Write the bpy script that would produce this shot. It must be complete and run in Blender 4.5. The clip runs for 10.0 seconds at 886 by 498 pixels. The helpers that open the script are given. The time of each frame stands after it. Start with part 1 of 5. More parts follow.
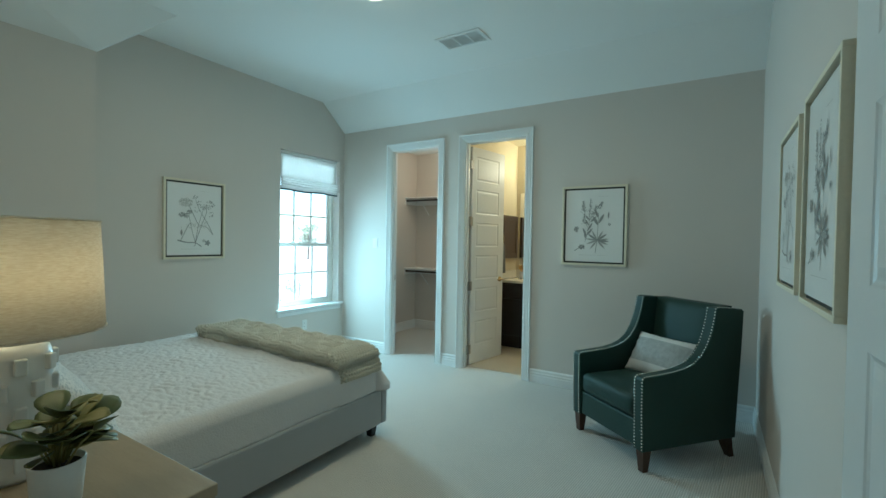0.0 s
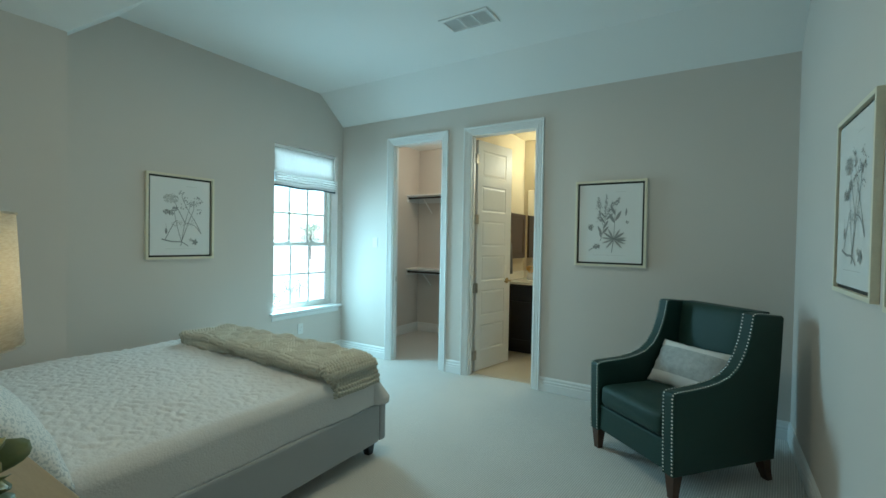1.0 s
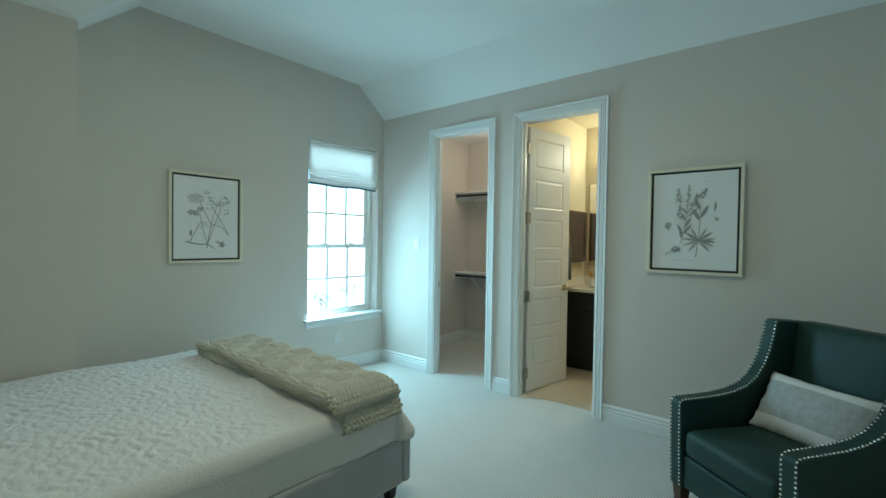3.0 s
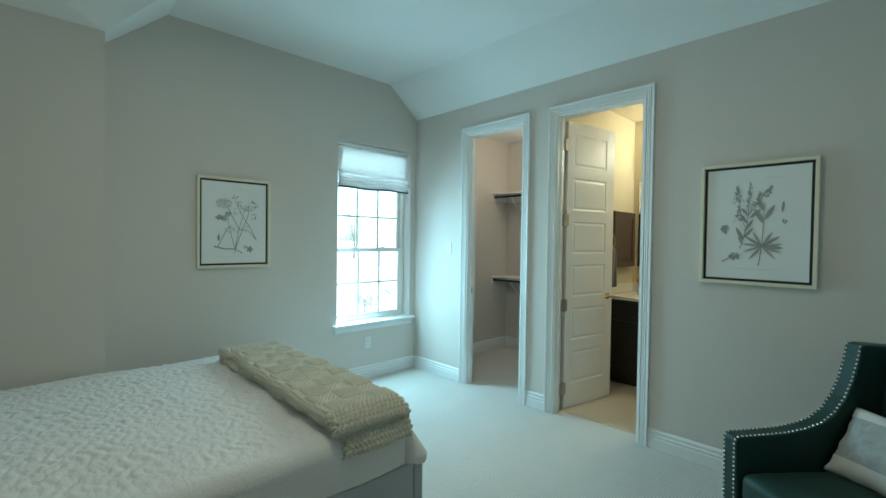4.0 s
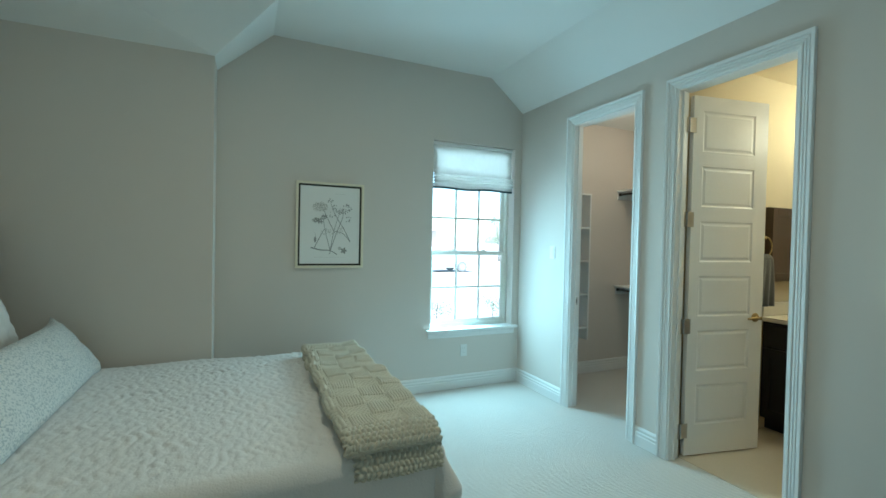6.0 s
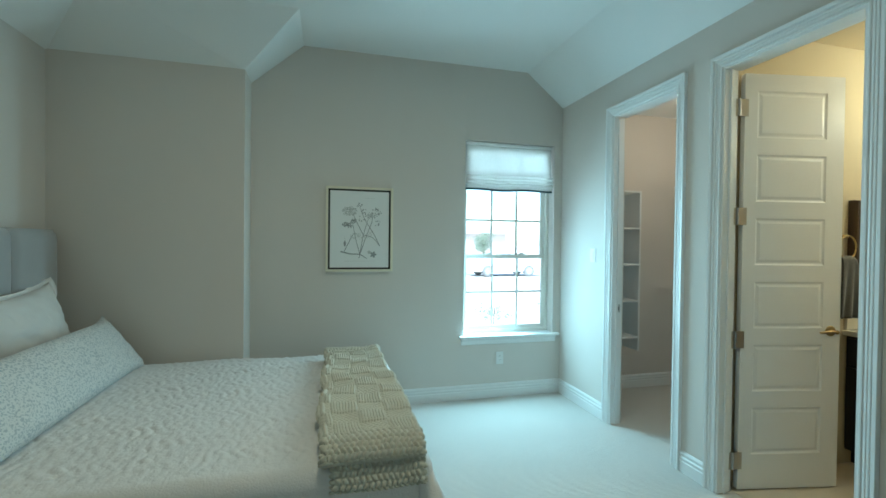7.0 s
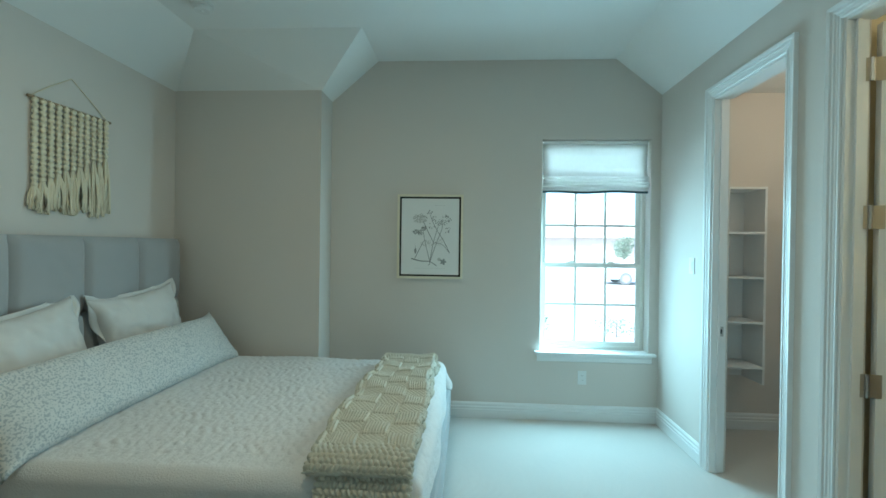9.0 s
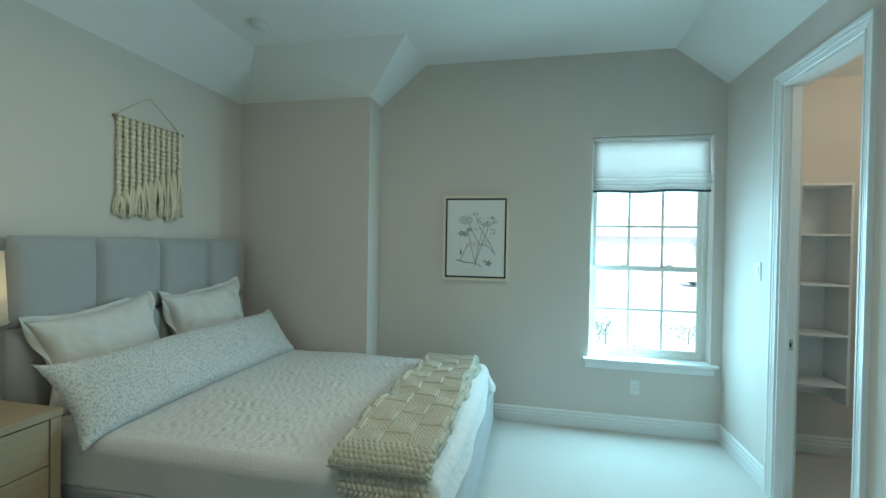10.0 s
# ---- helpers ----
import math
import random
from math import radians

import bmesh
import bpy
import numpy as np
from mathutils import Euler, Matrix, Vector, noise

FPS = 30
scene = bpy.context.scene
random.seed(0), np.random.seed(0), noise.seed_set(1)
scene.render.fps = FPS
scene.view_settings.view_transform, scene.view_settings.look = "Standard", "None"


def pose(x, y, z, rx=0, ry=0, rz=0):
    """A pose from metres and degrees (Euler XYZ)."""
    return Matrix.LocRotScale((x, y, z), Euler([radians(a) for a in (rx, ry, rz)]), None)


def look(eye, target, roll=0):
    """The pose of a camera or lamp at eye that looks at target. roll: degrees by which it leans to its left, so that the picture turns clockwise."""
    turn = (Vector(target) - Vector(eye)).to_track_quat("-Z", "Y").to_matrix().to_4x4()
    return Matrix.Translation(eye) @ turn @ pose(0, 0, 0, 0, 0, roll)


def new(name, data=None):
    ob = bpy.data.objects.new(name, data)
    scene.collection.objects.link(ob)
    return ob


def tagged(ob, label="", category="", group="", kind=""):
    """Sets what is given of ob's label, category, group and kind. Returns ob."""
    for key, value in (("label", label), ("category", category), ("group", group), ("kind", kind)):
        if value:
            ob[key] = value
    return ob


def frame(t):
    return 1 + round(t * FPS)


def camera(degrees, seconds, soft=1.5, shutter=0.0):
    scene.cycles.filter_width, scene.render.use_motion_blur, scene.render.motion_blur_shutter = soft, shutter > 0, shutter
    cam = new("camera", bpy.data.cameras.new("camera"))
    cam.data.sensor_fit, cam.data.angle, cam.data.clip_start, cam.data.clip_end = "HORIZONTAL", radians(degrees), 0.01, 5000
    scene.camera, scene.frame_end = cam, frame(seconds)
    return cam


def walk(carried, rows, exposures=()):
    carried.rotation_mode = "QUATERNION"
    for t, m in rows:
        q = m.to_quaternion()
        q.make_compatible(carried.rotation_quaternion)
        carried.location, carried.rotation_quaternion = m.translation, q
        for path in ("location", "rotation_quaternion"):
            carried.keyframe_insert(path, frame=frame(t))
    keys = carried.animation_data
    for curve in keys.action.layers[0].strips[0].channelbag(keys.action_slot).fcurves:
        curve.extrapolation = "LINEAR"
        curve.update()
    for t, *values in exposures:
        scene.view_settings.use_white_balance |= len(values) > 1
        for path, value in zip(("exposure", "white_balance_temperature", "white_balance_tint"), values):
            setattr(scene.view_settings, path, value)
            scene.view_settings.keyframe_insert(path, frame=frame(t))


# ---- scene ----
cam = camera(90.5, 10.0)
STOPS, KELVIN, TINT = 2.38, 5360, -7
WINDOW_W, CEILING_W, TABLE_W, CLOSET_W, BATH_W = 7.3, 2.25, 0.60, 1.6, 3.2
SHADE_W, TILT = 0.42, 0.37
LX, LY = -1.75, 5.62
PATH = [
    (0, (0.127, 3.478, 1.385), (-0.92, 5.182, 1.35), 1.0),
    (0.5, (0.038, 3.597, 1.38), (-1.009, 5.301, 1.345), 1.0),
    (1, (-0.035, 3.719, 1.378), (-1.093, 5.417, 1.342), 1.0),
    (1.5, (-0.099, 3.844, 1.372), (-1.189, 5.521, 1.335), 0.9),
    (2, (-0.157, 3.965, 1.369), (-1.299, 5.606, 1.332), 0.9),
    (2.5, (-0.198, 4.091, 1.377), (-1.405, 5.685, 1.339), 0.9),
    (4, (-0.2, 4.502, 1.428), (-1.648, 5.881, 1.388), 0.8),
    (4.5, (-0.186, 4.648, 1.442), (-1.733, 5.915, 1.401), 0.8),
    (5, (-0.172, 4.803, 1.448), (-1.823, 5.931, 1.406), 0.8),
    (5.5, (-0.16, 4.959, 1.45), (-1.907, 5.931, 1.406), 0.7),
    (5.7, (-0.158, 5.006, 1.437), (-1.938, 5.916, 1.395), 1.0),
    (7, (-0.138, 5.472, 1.433), (-2.072, 5.983, 1.408), 0.7),
    (7.5, (-0.156, 5.658, 1.451), (-2.124, 6.014, 1.425), 0.8),
    (8, (-0.181, 5.79, 1.449), (-2.169, 6.006, 1.43), 0.7),
    (8.5, (-0.19, 5.944, 1.463), (-2.189, 5.993, 1.444), 0.8),
    (9, (-0.199, 6.071, 1.463), (-2.196, 5.957, 1.451), 0.8),
    (9.5, (-0.195, 6.153, 1.482), (-2.178, 5.891, 1.464), 0.8),
    (10, (-0.214, 6.257, 1.492), (-2.17, 5.841, 1.468), 1.0),
]
walk(cam, [(t, look(eye, target, roll)) for t, eye, target, roll in PATH], [(0.0, STOPS, KELVIN, TINT), (10.0, STOPS, KELVIN, TINT)])

# ---------- world, lights, exposure ----------
world = bpy.data.worlds.new("world")
scene.world = world
world.use_nodes = True
wn = world.node_tree
sky = wn.nodes.new("ShaderNodeTexSky")
sky.sky_type, sky.sun_disc = "NISHITA", False
sky.sun_elevation, sky.sun_rotation = radians(55), radians(120)
bg = wn.nodes["Background"]
wn.links.new(sky.outputs[0], bg.inputs[0])
bg.inputs[1].default_value = 0.11


def lamp(name, kind, power, colour, m, **size):
    data = bpy.data.lights.new(name, kind)
    data.energy, data.color = power, colour
    if "size" in size:
        data.shape, data.size, data.size_y = "RECTANGLE", size["size"], size["size_y"]
    if "radius" in size:
        data.shadow_soft_size = size["radius"]
    if "spread" in size:
        data.spread = radians(size["spread"])
    if "angle" in size:
        data.angle = radians(size["angle"])
    ob = new(name, data)
    ob.matrix_world = m
    return ob


lamp("sun", "SUN", 2.2, (1, 0.96, 0.9), look((0, 0, 10), (-5.0, 3.2, 0)), angle=10.0)
# daylight that the window lets in
for k in range(8):
    wy, wz = 6.86 + 0.31 * (k % 2), 0.78 + 0.325 * (k // 2)
    lamp("window_daylight", "AREA", WINDOW_W / 8, (0.55, 0.865, 0.965), look((-4.012, wy, wz), (-3.012, wy - 0.32, wz - TILT)), size=0.28, size_y=0.27)
lamp("shade_daylight", "AREA", SHADE_W, (0.70, 0.92, 1.0), look((-4.19, 7.14, 2.17), (-3.0, 7.14, 2.17)), size=0.84, size_y=0.40, spread=24)

# ---------- materials ----------


def material(name, colour, rough=0.6, metal=0.0, vary=0.08, scale=6.0, bump=0.1, fine=180.0, depth=0.002, stretch=(1, 1, 1), sheen=0.0, spec=0.5):
    """A surface with blotches at a large scale and grain with relief at a fine one."""
    m = bpy.data.materials.new(name)
    m.use_nodes = True
    n, l = m.node_tree.nodes, m.node_tree.links
    b = n["Principled BSDF"]
    b.inputs["Roughness"].default_value, b.inputs["Metallic"].default_value = rough, metal
    b.inputs["Specular IOR Level"].default_value = spec
    b.inputs["Sheen Weight"].default_value = sheen
    tc = n.new("ShaderNodeTexCoord")
    mp = n.new("ShaderNodeMapping")
    mp.inputs["Scale"].default_value = stretch
    l.new(tc.outputs["Object"], mp.inputs[0])
    big, small = n.new("ShaderNodeTexNoise"), n.new("ShaderNodeTexNoise")
    big.inputs["Scale"].default_value, small.inputs["Scale"].default_value = scale, fine
    big.inputs["Detail"].default_value = 4
    for t in (big, small):
        l.new(mp.outputs[0], t.inputs[0])
    mix = n.new("ShaderNodeMix")
    mix.data_type = "RGBA"
    mix.inputs[6].default_value = (*[c * (1 - vary) for c in colour], 1)
    mix.inputs[7].default_value = (*[min(1, c * (1 + vary)) for c in colour], 1)
    add = n.new("ShaderNodeMath")
    add.operation = "MULTIPLY_ADD"
    l.new(small.outputs[0], add.inputs[0])
    add.inputs[1].default_value = 0.5
    half = n.new("ShaderNodeMath")
    half.operation = "MULTIPLY"
    half.inputs[1].default_value = 0.5
    l.new(big.outputs[0], half.inputs[0])
    l.new(half.outputs[0], add.inputs[2])
    l.new(add.outputs[0], mix.inputs[0])
    l.new(mix.outputs[2], b.inputs["Base Color"])
    if bump:
        bp = n.new("ShaderNodeBump")
        bp.inputs["Strength"].default_value, bp.inputs["Distance"].default_value = bump, depth
        l.new(small.outputs[0], bp.inputs["Height"])
        l.new(bp.outputs[0], b.inputs["Normal"])
    return m


def emitter(name, colour, strength, body=(0.9, 0.88, 0.8)):
    m = material(name, body, 0.5)
    b = m.node_tree.nodes["Principled BSDF"]
    b.inputs["Emission Color"].default_value = (*colour, 1)
    b.inputs["Emission Strength"].default_value = strength
    return m


WALL = material("painted_drywall", (0.678, 0.629, 0.578), 0.85, vary=0.02, scale=1.5, bump=0.12, fine=240, depth=0.0015)
CEIL = material("ceiling_paint", (0.84, 0.84, 0.82), 0.9, vary=0.02, scale=1.5, bump=0.25, fine=160, depth=0.002)
TRIM = material("white_trim_paint", (0.83, 0.83, 0.82), 0.38, vary=0.02, scale=3, bump=0.04, fine=90)
BATHWALL = material("bathroom_paint", (0.60, 0.52, 0.36), 0.8, vary=0.02, scale=2, bump=0.1, fine=200)
TILE = material("bathroom_floor_tile", (0.62, 0.55, 0.44), 0.35, vary=0.1, scale=4, bump=0.05, fine=60)


def carpet_material():
    m = material("cut_loop_carpet", (0.80, 0.77, 0.72), 0.95, vary=0.12, scale=3, bump=0.5, fine=260, depth=0.006, sheen=0.3, spec=0.1)
    n, l = m.node_tree.nodes, m.node_tree.links
    b = n["Principled BSDF"]
    tc = n.new("ShaderNodeTexCoord")
    mp = n.new("ShaderNodeMapping")
    mp.inputs["Rotation"].default_value = (0, 0, radians(6))
    wave = n.new("ShaderNodeTexWave")
    wave.wave_type, wave.bands_direction = "BANDS", "X"
    wave.inputs["Scale"].default_value, wave.inputs["Distortion"].default_value = 26.0, 1.2
    wave.inputs["Detail"].default_value, wave.inputs["Detail Scale"].default_value = 3, 9
    l.new(tc.outputs["Object"], mp.inputs[0])
    l.new(mp.outputs[0], wave.inputs[0])
    old = b.inputs["Normal"].links[0].from_node
    bp = n.new("ShaderNodeBump")
    bp.inputs["Strength"].default_value, bp.inputs["Distance"].default_value = 0.55, 0.006
    l.new(wave.outputs["Fac"], bp.inputs["Height"])
    l.new(old.outputs[0], bp.inputs["Normal"])
    l.new(bp.outputs[0], b.inputs["Normal"])
    col = b.inputs["Base Color"].links[0].from_socket
    mul = n.new("ShaderNodeMix")
    mul.data_type, mul.blend_type = "RGBA", "MULTIPLY"
    mul.inputs[0].default_value = 0.28
    l.new(col, mul.inputs[6])
    l.new(wave.outputs["Color"], mul.inputs[7])
    l.new(mul.outputs[2], b.inputs["Base Color"])
    return m


CARPET = carpet_material()

# ---------- building helpers ----------


def box(bm, x0, x1, y0, y1, z0, z1, bevel=0.0, seg=2):
    vs = [bm.verts.new((x, y, z)) for z in (z0, z1) for x, y in ((x0, y0), (x1, y0), (x1, y1), (x0, y1))]
    fs = [bm.faces.new([vs[i] for i in f]) for f in ((3, 2, 1, 0), (4, 5, 6, 7), (0, 1, 5, 4), (1, 2, 6, 5), (2, 3, 7, 6), (3, 0, 4, 7))]
    if bevel:
        es = list({e for f in fs for e in f.edges})
        bmesh.ops.bevel(bm, geom=es, offset=bevel, segments=seg, profile=0.5, affect="EDGES")
    return vs


def boxes(*rows, bevel=0.0):
    bm = bmesh.new()
    for r in rows:
        box(bm, *r, bevel=bevel)
    return bm


def part(name, bm, mat, parent=None, label="", smooth=False):
    me = bpy.data.meshes.new(name)
    bm.normal_update()
    bm.to_mesh(me)
    bm.free()
    me.materials.append(mat)
    if smooth:
        for p in me.polygons:
            p.use_smooth = True
    ob = new(name, me)
    if parent is not None:
        ob.parent = parent
    return tagged(ob, label)


def thing(name, label, category, m=None, group=""):
    ob = new(name)
    ob.empty_display_size = 0.1
    if m is not None:
        ob.matrix_world = m
    return tagged(ob, label, category, group)


def structure(name, bm, mat, label="", smooth=False):
    return tagged(part(name, bm, mat, None, label, smooth), kind="structure")


def lathe(bm, profile, seg=32, cx=0.0, cy=0.0):
    """Turn (radius, z) pairs about the upright axis."""
    rings = []
    for r, z in profile:
        if r < 1e-6:
            rings.append([bm.verts.new((cx, cy, z))])
        else:
            rings.append([bm.verts.new((cx + r * math.cos(2 * math.pi * k / seg), cy + r * math.sin(2 * math.pi * k / seg), z)) for k in range(seg)])
    for a, b in zip(rings, rings[1:]):
        for k in range(seg):
            q = (k + 1) % seg
            if len(a) == 1 and len(b) == 1:
                continue
            if len(a) == 1:
                bm.faces.new((a[0], b[q], b[k]))
            elif len(b) == 1:
                bm.faces.new((a[k], a[q], b[0]))
            else:
                bm.faces.new((a[k], a[q], b[q], b[k]))
    return bm


def sweep(bm, pts, r, seg=8, taper=None):
    """A round bar along a line of points."""
    pts = [Vector(p) for p in pts]
    rings = []
    for i, p in enumerate(pts):
        d = (pts[min(i + 1, len(pts) - 1)] - pts[max(i - 1, 0)]).normalized()
        s = d.cross(Vector((0, 0, 1)))
        s = s.normalized() if s.length > 1e-4 else Vector((1, 0, 0))
        u = s.cross(d)
        rr = r if taper is None else r * taper[i]
        rings.append([bm.verts.new(p + rr * (math.cos(2 * math.pi * k / seg) * s + math.sin(2 * math.pi * k / seg) * u)) for k in range(seg)])
    for a, b in zip(rings, rings[1:]):
        for k in range(seg):
            bm.faces.new((a[k], a[(k + 1) % seg], b[(k + 1) % seg], b[k]))
    bm.faces.new(rings[0][::-1])
    bm.faces.new(rings[-1])
    return bm


def extrude_line(bm, a, b, outward, profile):
    """A moulding along the floor line a to b; profile in (outward, up)."""
    a, b, o = Vector(a), Vector(b), Vector(outward)
    rows = [[bm.verts.new(p + o * d + Vector((0, 0, z))) for d, z in profile] for p in (a, b)]
    n = len(profile)
    for k in range(n):
        bm.faces.new((rows[0][k], rows[0][(k + 1) % n], rows[1][(k + 1) % n], rows[1][k]))
    bm.faces.new(rows[0][::-1])
    bm.faces.new(rows[1])
    bmesh.ops.recalc_face_normals(bm, faces=bm.faces)


BASE = ((0, 0.001), (0.016, 0.001), (0.016, 0.070), (0.011, 0.074), (0.011, 0.079), (0.015, 0.083), (0.015, 0.094), (0.009, 0.100), (0.009, 0.106), (0.012, 0.110), (0.012, 0.120), (0.004, 0.132), (0, 0.133))
CASING = ((0, 0.010), (0.004, 0.014), (0.011, 0.014), (0.014, 0.007), (0.019, 0.013), (0.027, 0.015), (0.030, 0.010), (0.035, 0.017), (0.043, 0.018), (0.046, 0.011), (0.052, 0.022), (0.068, 0.025), (0.070, 0.023), (0.070, 0.0), (0, 0))


def casing(bm, x0, x1, top, y, side):
    """Moulded door casing round an opening, mitred at the head; side is the way it faces along y."""
    rows = []
    for (px, pz, ox, oz) in ((x0, 0.001, -1, 0), (x0, top, -1, 1), (x1, top, 1, 1), (x1, 0.001, 1, 0)):
        rows.append([bm.verts.new((px + ox * w, y + side * d, pz + oz * w)) for w, d in CASING])
    n = len(CASING)
    for a, b in zip(rows, rows[1:]):
        for k in range(n):
            bm.faces.new((a[k], a[(k + 1) % n], b[(k + 1) % n], b[k]))
    bm.faces.new(rows[0][::-1])
    bm.faces.new(rows[-1])
    bmesh.ops.recalc_face_normals(bm, faces=bm.faces)
    return bm


# ---------- the large structure ----------
XW, XJ, XE = -3.98, -3.80, 0.44      # window wall, wall beside the bed, picture wall
YH, YJ, YD = 3.58, 4.872, 7.675       # headboard wall, jog, door wall
YB = 7.785                           # back of the door wall
XK = -3.695                          # outer corner of that wall, which runs slightly askew
EAVE, EAVE_N, EAVE_J, TOP = 2.74, 2.757, 2.71, 3.06   # eaves over the headboard, the doors, the jog
CD = (-3.19, -2.52)                # closet opening
BD = (-2.188, -1.482)                # bathroom opening
DH = 2.468
WY, WZ = (6.69, 7.595), (0.585, 2.385)

structure("floor", boxes((XW - 0.2, XE + 0.2, YH - 2.4, YB, -0.1, 0.0), (XW - 0.2, -2.30, YB, 9.45, -0.1, 0.0)), CARPET, "beige patterned loop-pile carpet")
structure("wall_north", boxes(
    (XW - 0.2, CD[0], YD, YB, 0, 3.2), (CD[1], BD[0], YD, YB, 0, 3.2), (BD[1], XE + 0.15, YD, YB, 0, 3.2),
    (CD[0], CD[1], YD, YB, DH, 3.2), (BD[0], BD[1], YD, YB, DH, 3.2)), WALL, "greige painted wall with two doorways")
structure("wall_west", boxes(
    (XW - 0.2, XW, YJ - 0.05, WY[0], 0, 3.2), (XW - 0.2, XW, WY[1], YD, 0, 3.2),
    (XW - 0.2, XW, WY[0], WY[1], 0, WZ[0]), (XW - 0.2, XW, WY[0], WY[1], WZ[1], 3.2)), WALL, "greige painted wall with a window opening")
bm = boxes((XW - 0.2, XJ, YH - 0.12, YJ, 0, 3.2))
for v in bm.verts:
    if v.co.x > XJ - 0.01 and v.co.y > YJ - 0.01:
        v.co.x = XK
structure("wall_west_jog", bm, WALL, "greige wall that stands forward beside the bed")
structure("wall_east", boxes((XE, XE + 0.15, YH - 2.4, YD, 0, 3.2)), WALL, "greige painted wall with two framed prints")
ED = (-0.56, 0.385)
structure("wall_south", boxes((XJ, ED[0], YH - 0.12, YH, 0, 3.2), (ED[1], XE, YH - 0.12, YH, 0, 3.2), (ED[0], ED[1], YH - 0.12, YH, DH, 3.2)), WALL, "greige painted headboard wall")
# hallway behind the entry
structure("wall_hall", boxes((-1.6, XE, YH - 2.4, YH - 2.3, 0, 2.8), (-1.7, -1.6, YH - 2.4, YH - 0.12, 0, 2.8)), WALL)
structure("ceiling_hall", boxes((-1.7, XE, YH - 2.4, YH - 0.12, 2.75, 2.85)), CEIL)


def ceiling():
    e = 0.03
    k = (TOP - EAVE) / 0.42
    lo = EAVE - e * k
    xa, yh, yb, yd = XJ + 0.42, YH + 0.42, YJ + 0.40, YD - 0.38
    P = lambda *c: bm.verts.new(c)
    bm = bmesh.new()
    faces = [
        [(XE + e, yh, TOP), (XE + e, yd, TOP), (XW - e, yd, TOP), (XW - e, yb, TOP), (xa, yb, TOP), (xa, yh, TOP)],
        [(XE + e, YH - e, lo), (XE + e, yh, TOP), (xa, yh, TOP), (XJ - e, YH - e, lo)],
        [(XJ - e, YH - e, lo), (xa, yh, TOP), (xa, yb, TOP), (XK, YJ, EAVE_J), (XK - e, YJ, EAVE_J - e * k)],
        [(XK, YJ, EAVE_J), (xa, yb, TOP), (XW - e, yb, TOP), (XW - e, YJ, EAVE_J)],
        [(XE + e, yd, TOP), (XE + e, YD + e, EAVE_N - e * 0.84), (XW - e, YD + e, EAVE_N - e * 0.84), (XW - e, yd, TOP)],
    ]
    for f in faces:
        bm.faces.new([P(*c) for c in f])
    bmesh.ops.remove_doubles(bm, verts=bm.verts, dist=1e-4)
    for f in bm.faces:
        f.normal_update()
        if f.normal.z > 0:
            f.normal_flip()
    ret = bmesh.ops.extrude_face_region(bm, geom=list(bm.faces))
    up = [v for v in ret["geom"] if isinstance(v, bmesh.types.BMVert)]
    bmesh.ops.translate(bm, verts=up, vec=(0, 0, 0.12))
    bmesh.ops.recalc_face_normals(bm, faces=bm.faces)
    return structure("ceiling", bm, CEIL, "white ceiling with sloping edges")


ceiling()

# baseboards
bm = bmesh.new()
for a, b, o in (((XW, YD, 0), (CD[0] - 0.07, YD, 0), (0, -1, 0)), ((CD[1] + 0.07, YD, 0), (BD[0] - 0.07, YD, 0), (0, -1, 0)), ((BD[1] + 0.07, YD, 0), (XE, YD, 0), (0, -1, 0)),
                ((XW, YJ, 0), (XW, YD, 0), (1, 0, 0)), ((XJ, YH, 0), (XK, YJ, 0), (1, 0, 0)), ((XW, YJ, 0), (XK + 0.016, YJ, 0), (0, 1, 0)),
                ((XE, YH + 0.02, 0), (XE, YD, 0), (-1, 0, 0)), ((XJ, YH, 0), (ED[0] - 0.07, YH, 0), (0, 1, 0))):
    extrude_line(bm, a, b, o, BASE)
structure("baseboard", bm, TRIM, "white moulded baseboard")

for nm, (a, b) in (("closet", CD), ("bathroom", BD)):
    bm = casing(bmesh.new(), a, b, DH, YD, -1)
    structure("trim_" + nm, bm, TRIM, "white moulded door casing")
    j = 0.014
    back = YB - 0.020
    jamb = tagged(new("jamb_" + nm), "white door jamb with stops", kind="structure")
    for piece, row in (("jamb_leg", (a, a + j, YD - 0.004, back, 0.001, DH)), ("jamb_leg", (b - j, b, YD - 0.004, YB + 0.004, 0.001, DH)), ("jamb_head", (a + j, b - j, YD - 0.004, YB + 0.004, DH - j, DH)),
                       ("door_stop", (a + j, a + j + 0.010, back - 0.055, back - 0.040, 0.001, DH - j)), ("door_stop", (b - j - 0.010, b - j, YB - 0.055, YB - 0.04, 0.001, DH - j))):
        part(piece, boxes(row), TRIM, jamb)
structure("trim_entry", casing(bmesh.new(), ED[0], ED[1], DH, YH, 1), TRIM, "white moulded door casing")

# closet
NC, EC = 9.25, -2.36
structure("wall_closet_west", boxes((XW - 0.2, -3.93, YB, NC + 0.1, 0, 2.9)), WALL, "greige closet wall")
structure("wall_closet_north", boxes((-3.93, EC + 0.08, NC, NC + 0.1, 0, 2.9)), WALL, "greige closet wall")
structure("wall_closet_east", boxes((EC, EC + 0.08, YB, NC, 0, 2.9)), WALL, "greige closet wall")
structure("ceiling_closet", boxes((-3.93, EC, YB, NC, 2.75, 2.85)), CEIL)
bm = bmesh.new()
for a, b, o in (((-3.93, YB, 0), (-3.93, NC, 0), (1, 0, 0)), ((-3.93, NC, 0), (EC, NC, 0), (0, -1, 0))):
    extrude_line(bm, a, b, o, BASE)
structure("baseboard_closet", bm, TRIM, "white moulded baseboard")

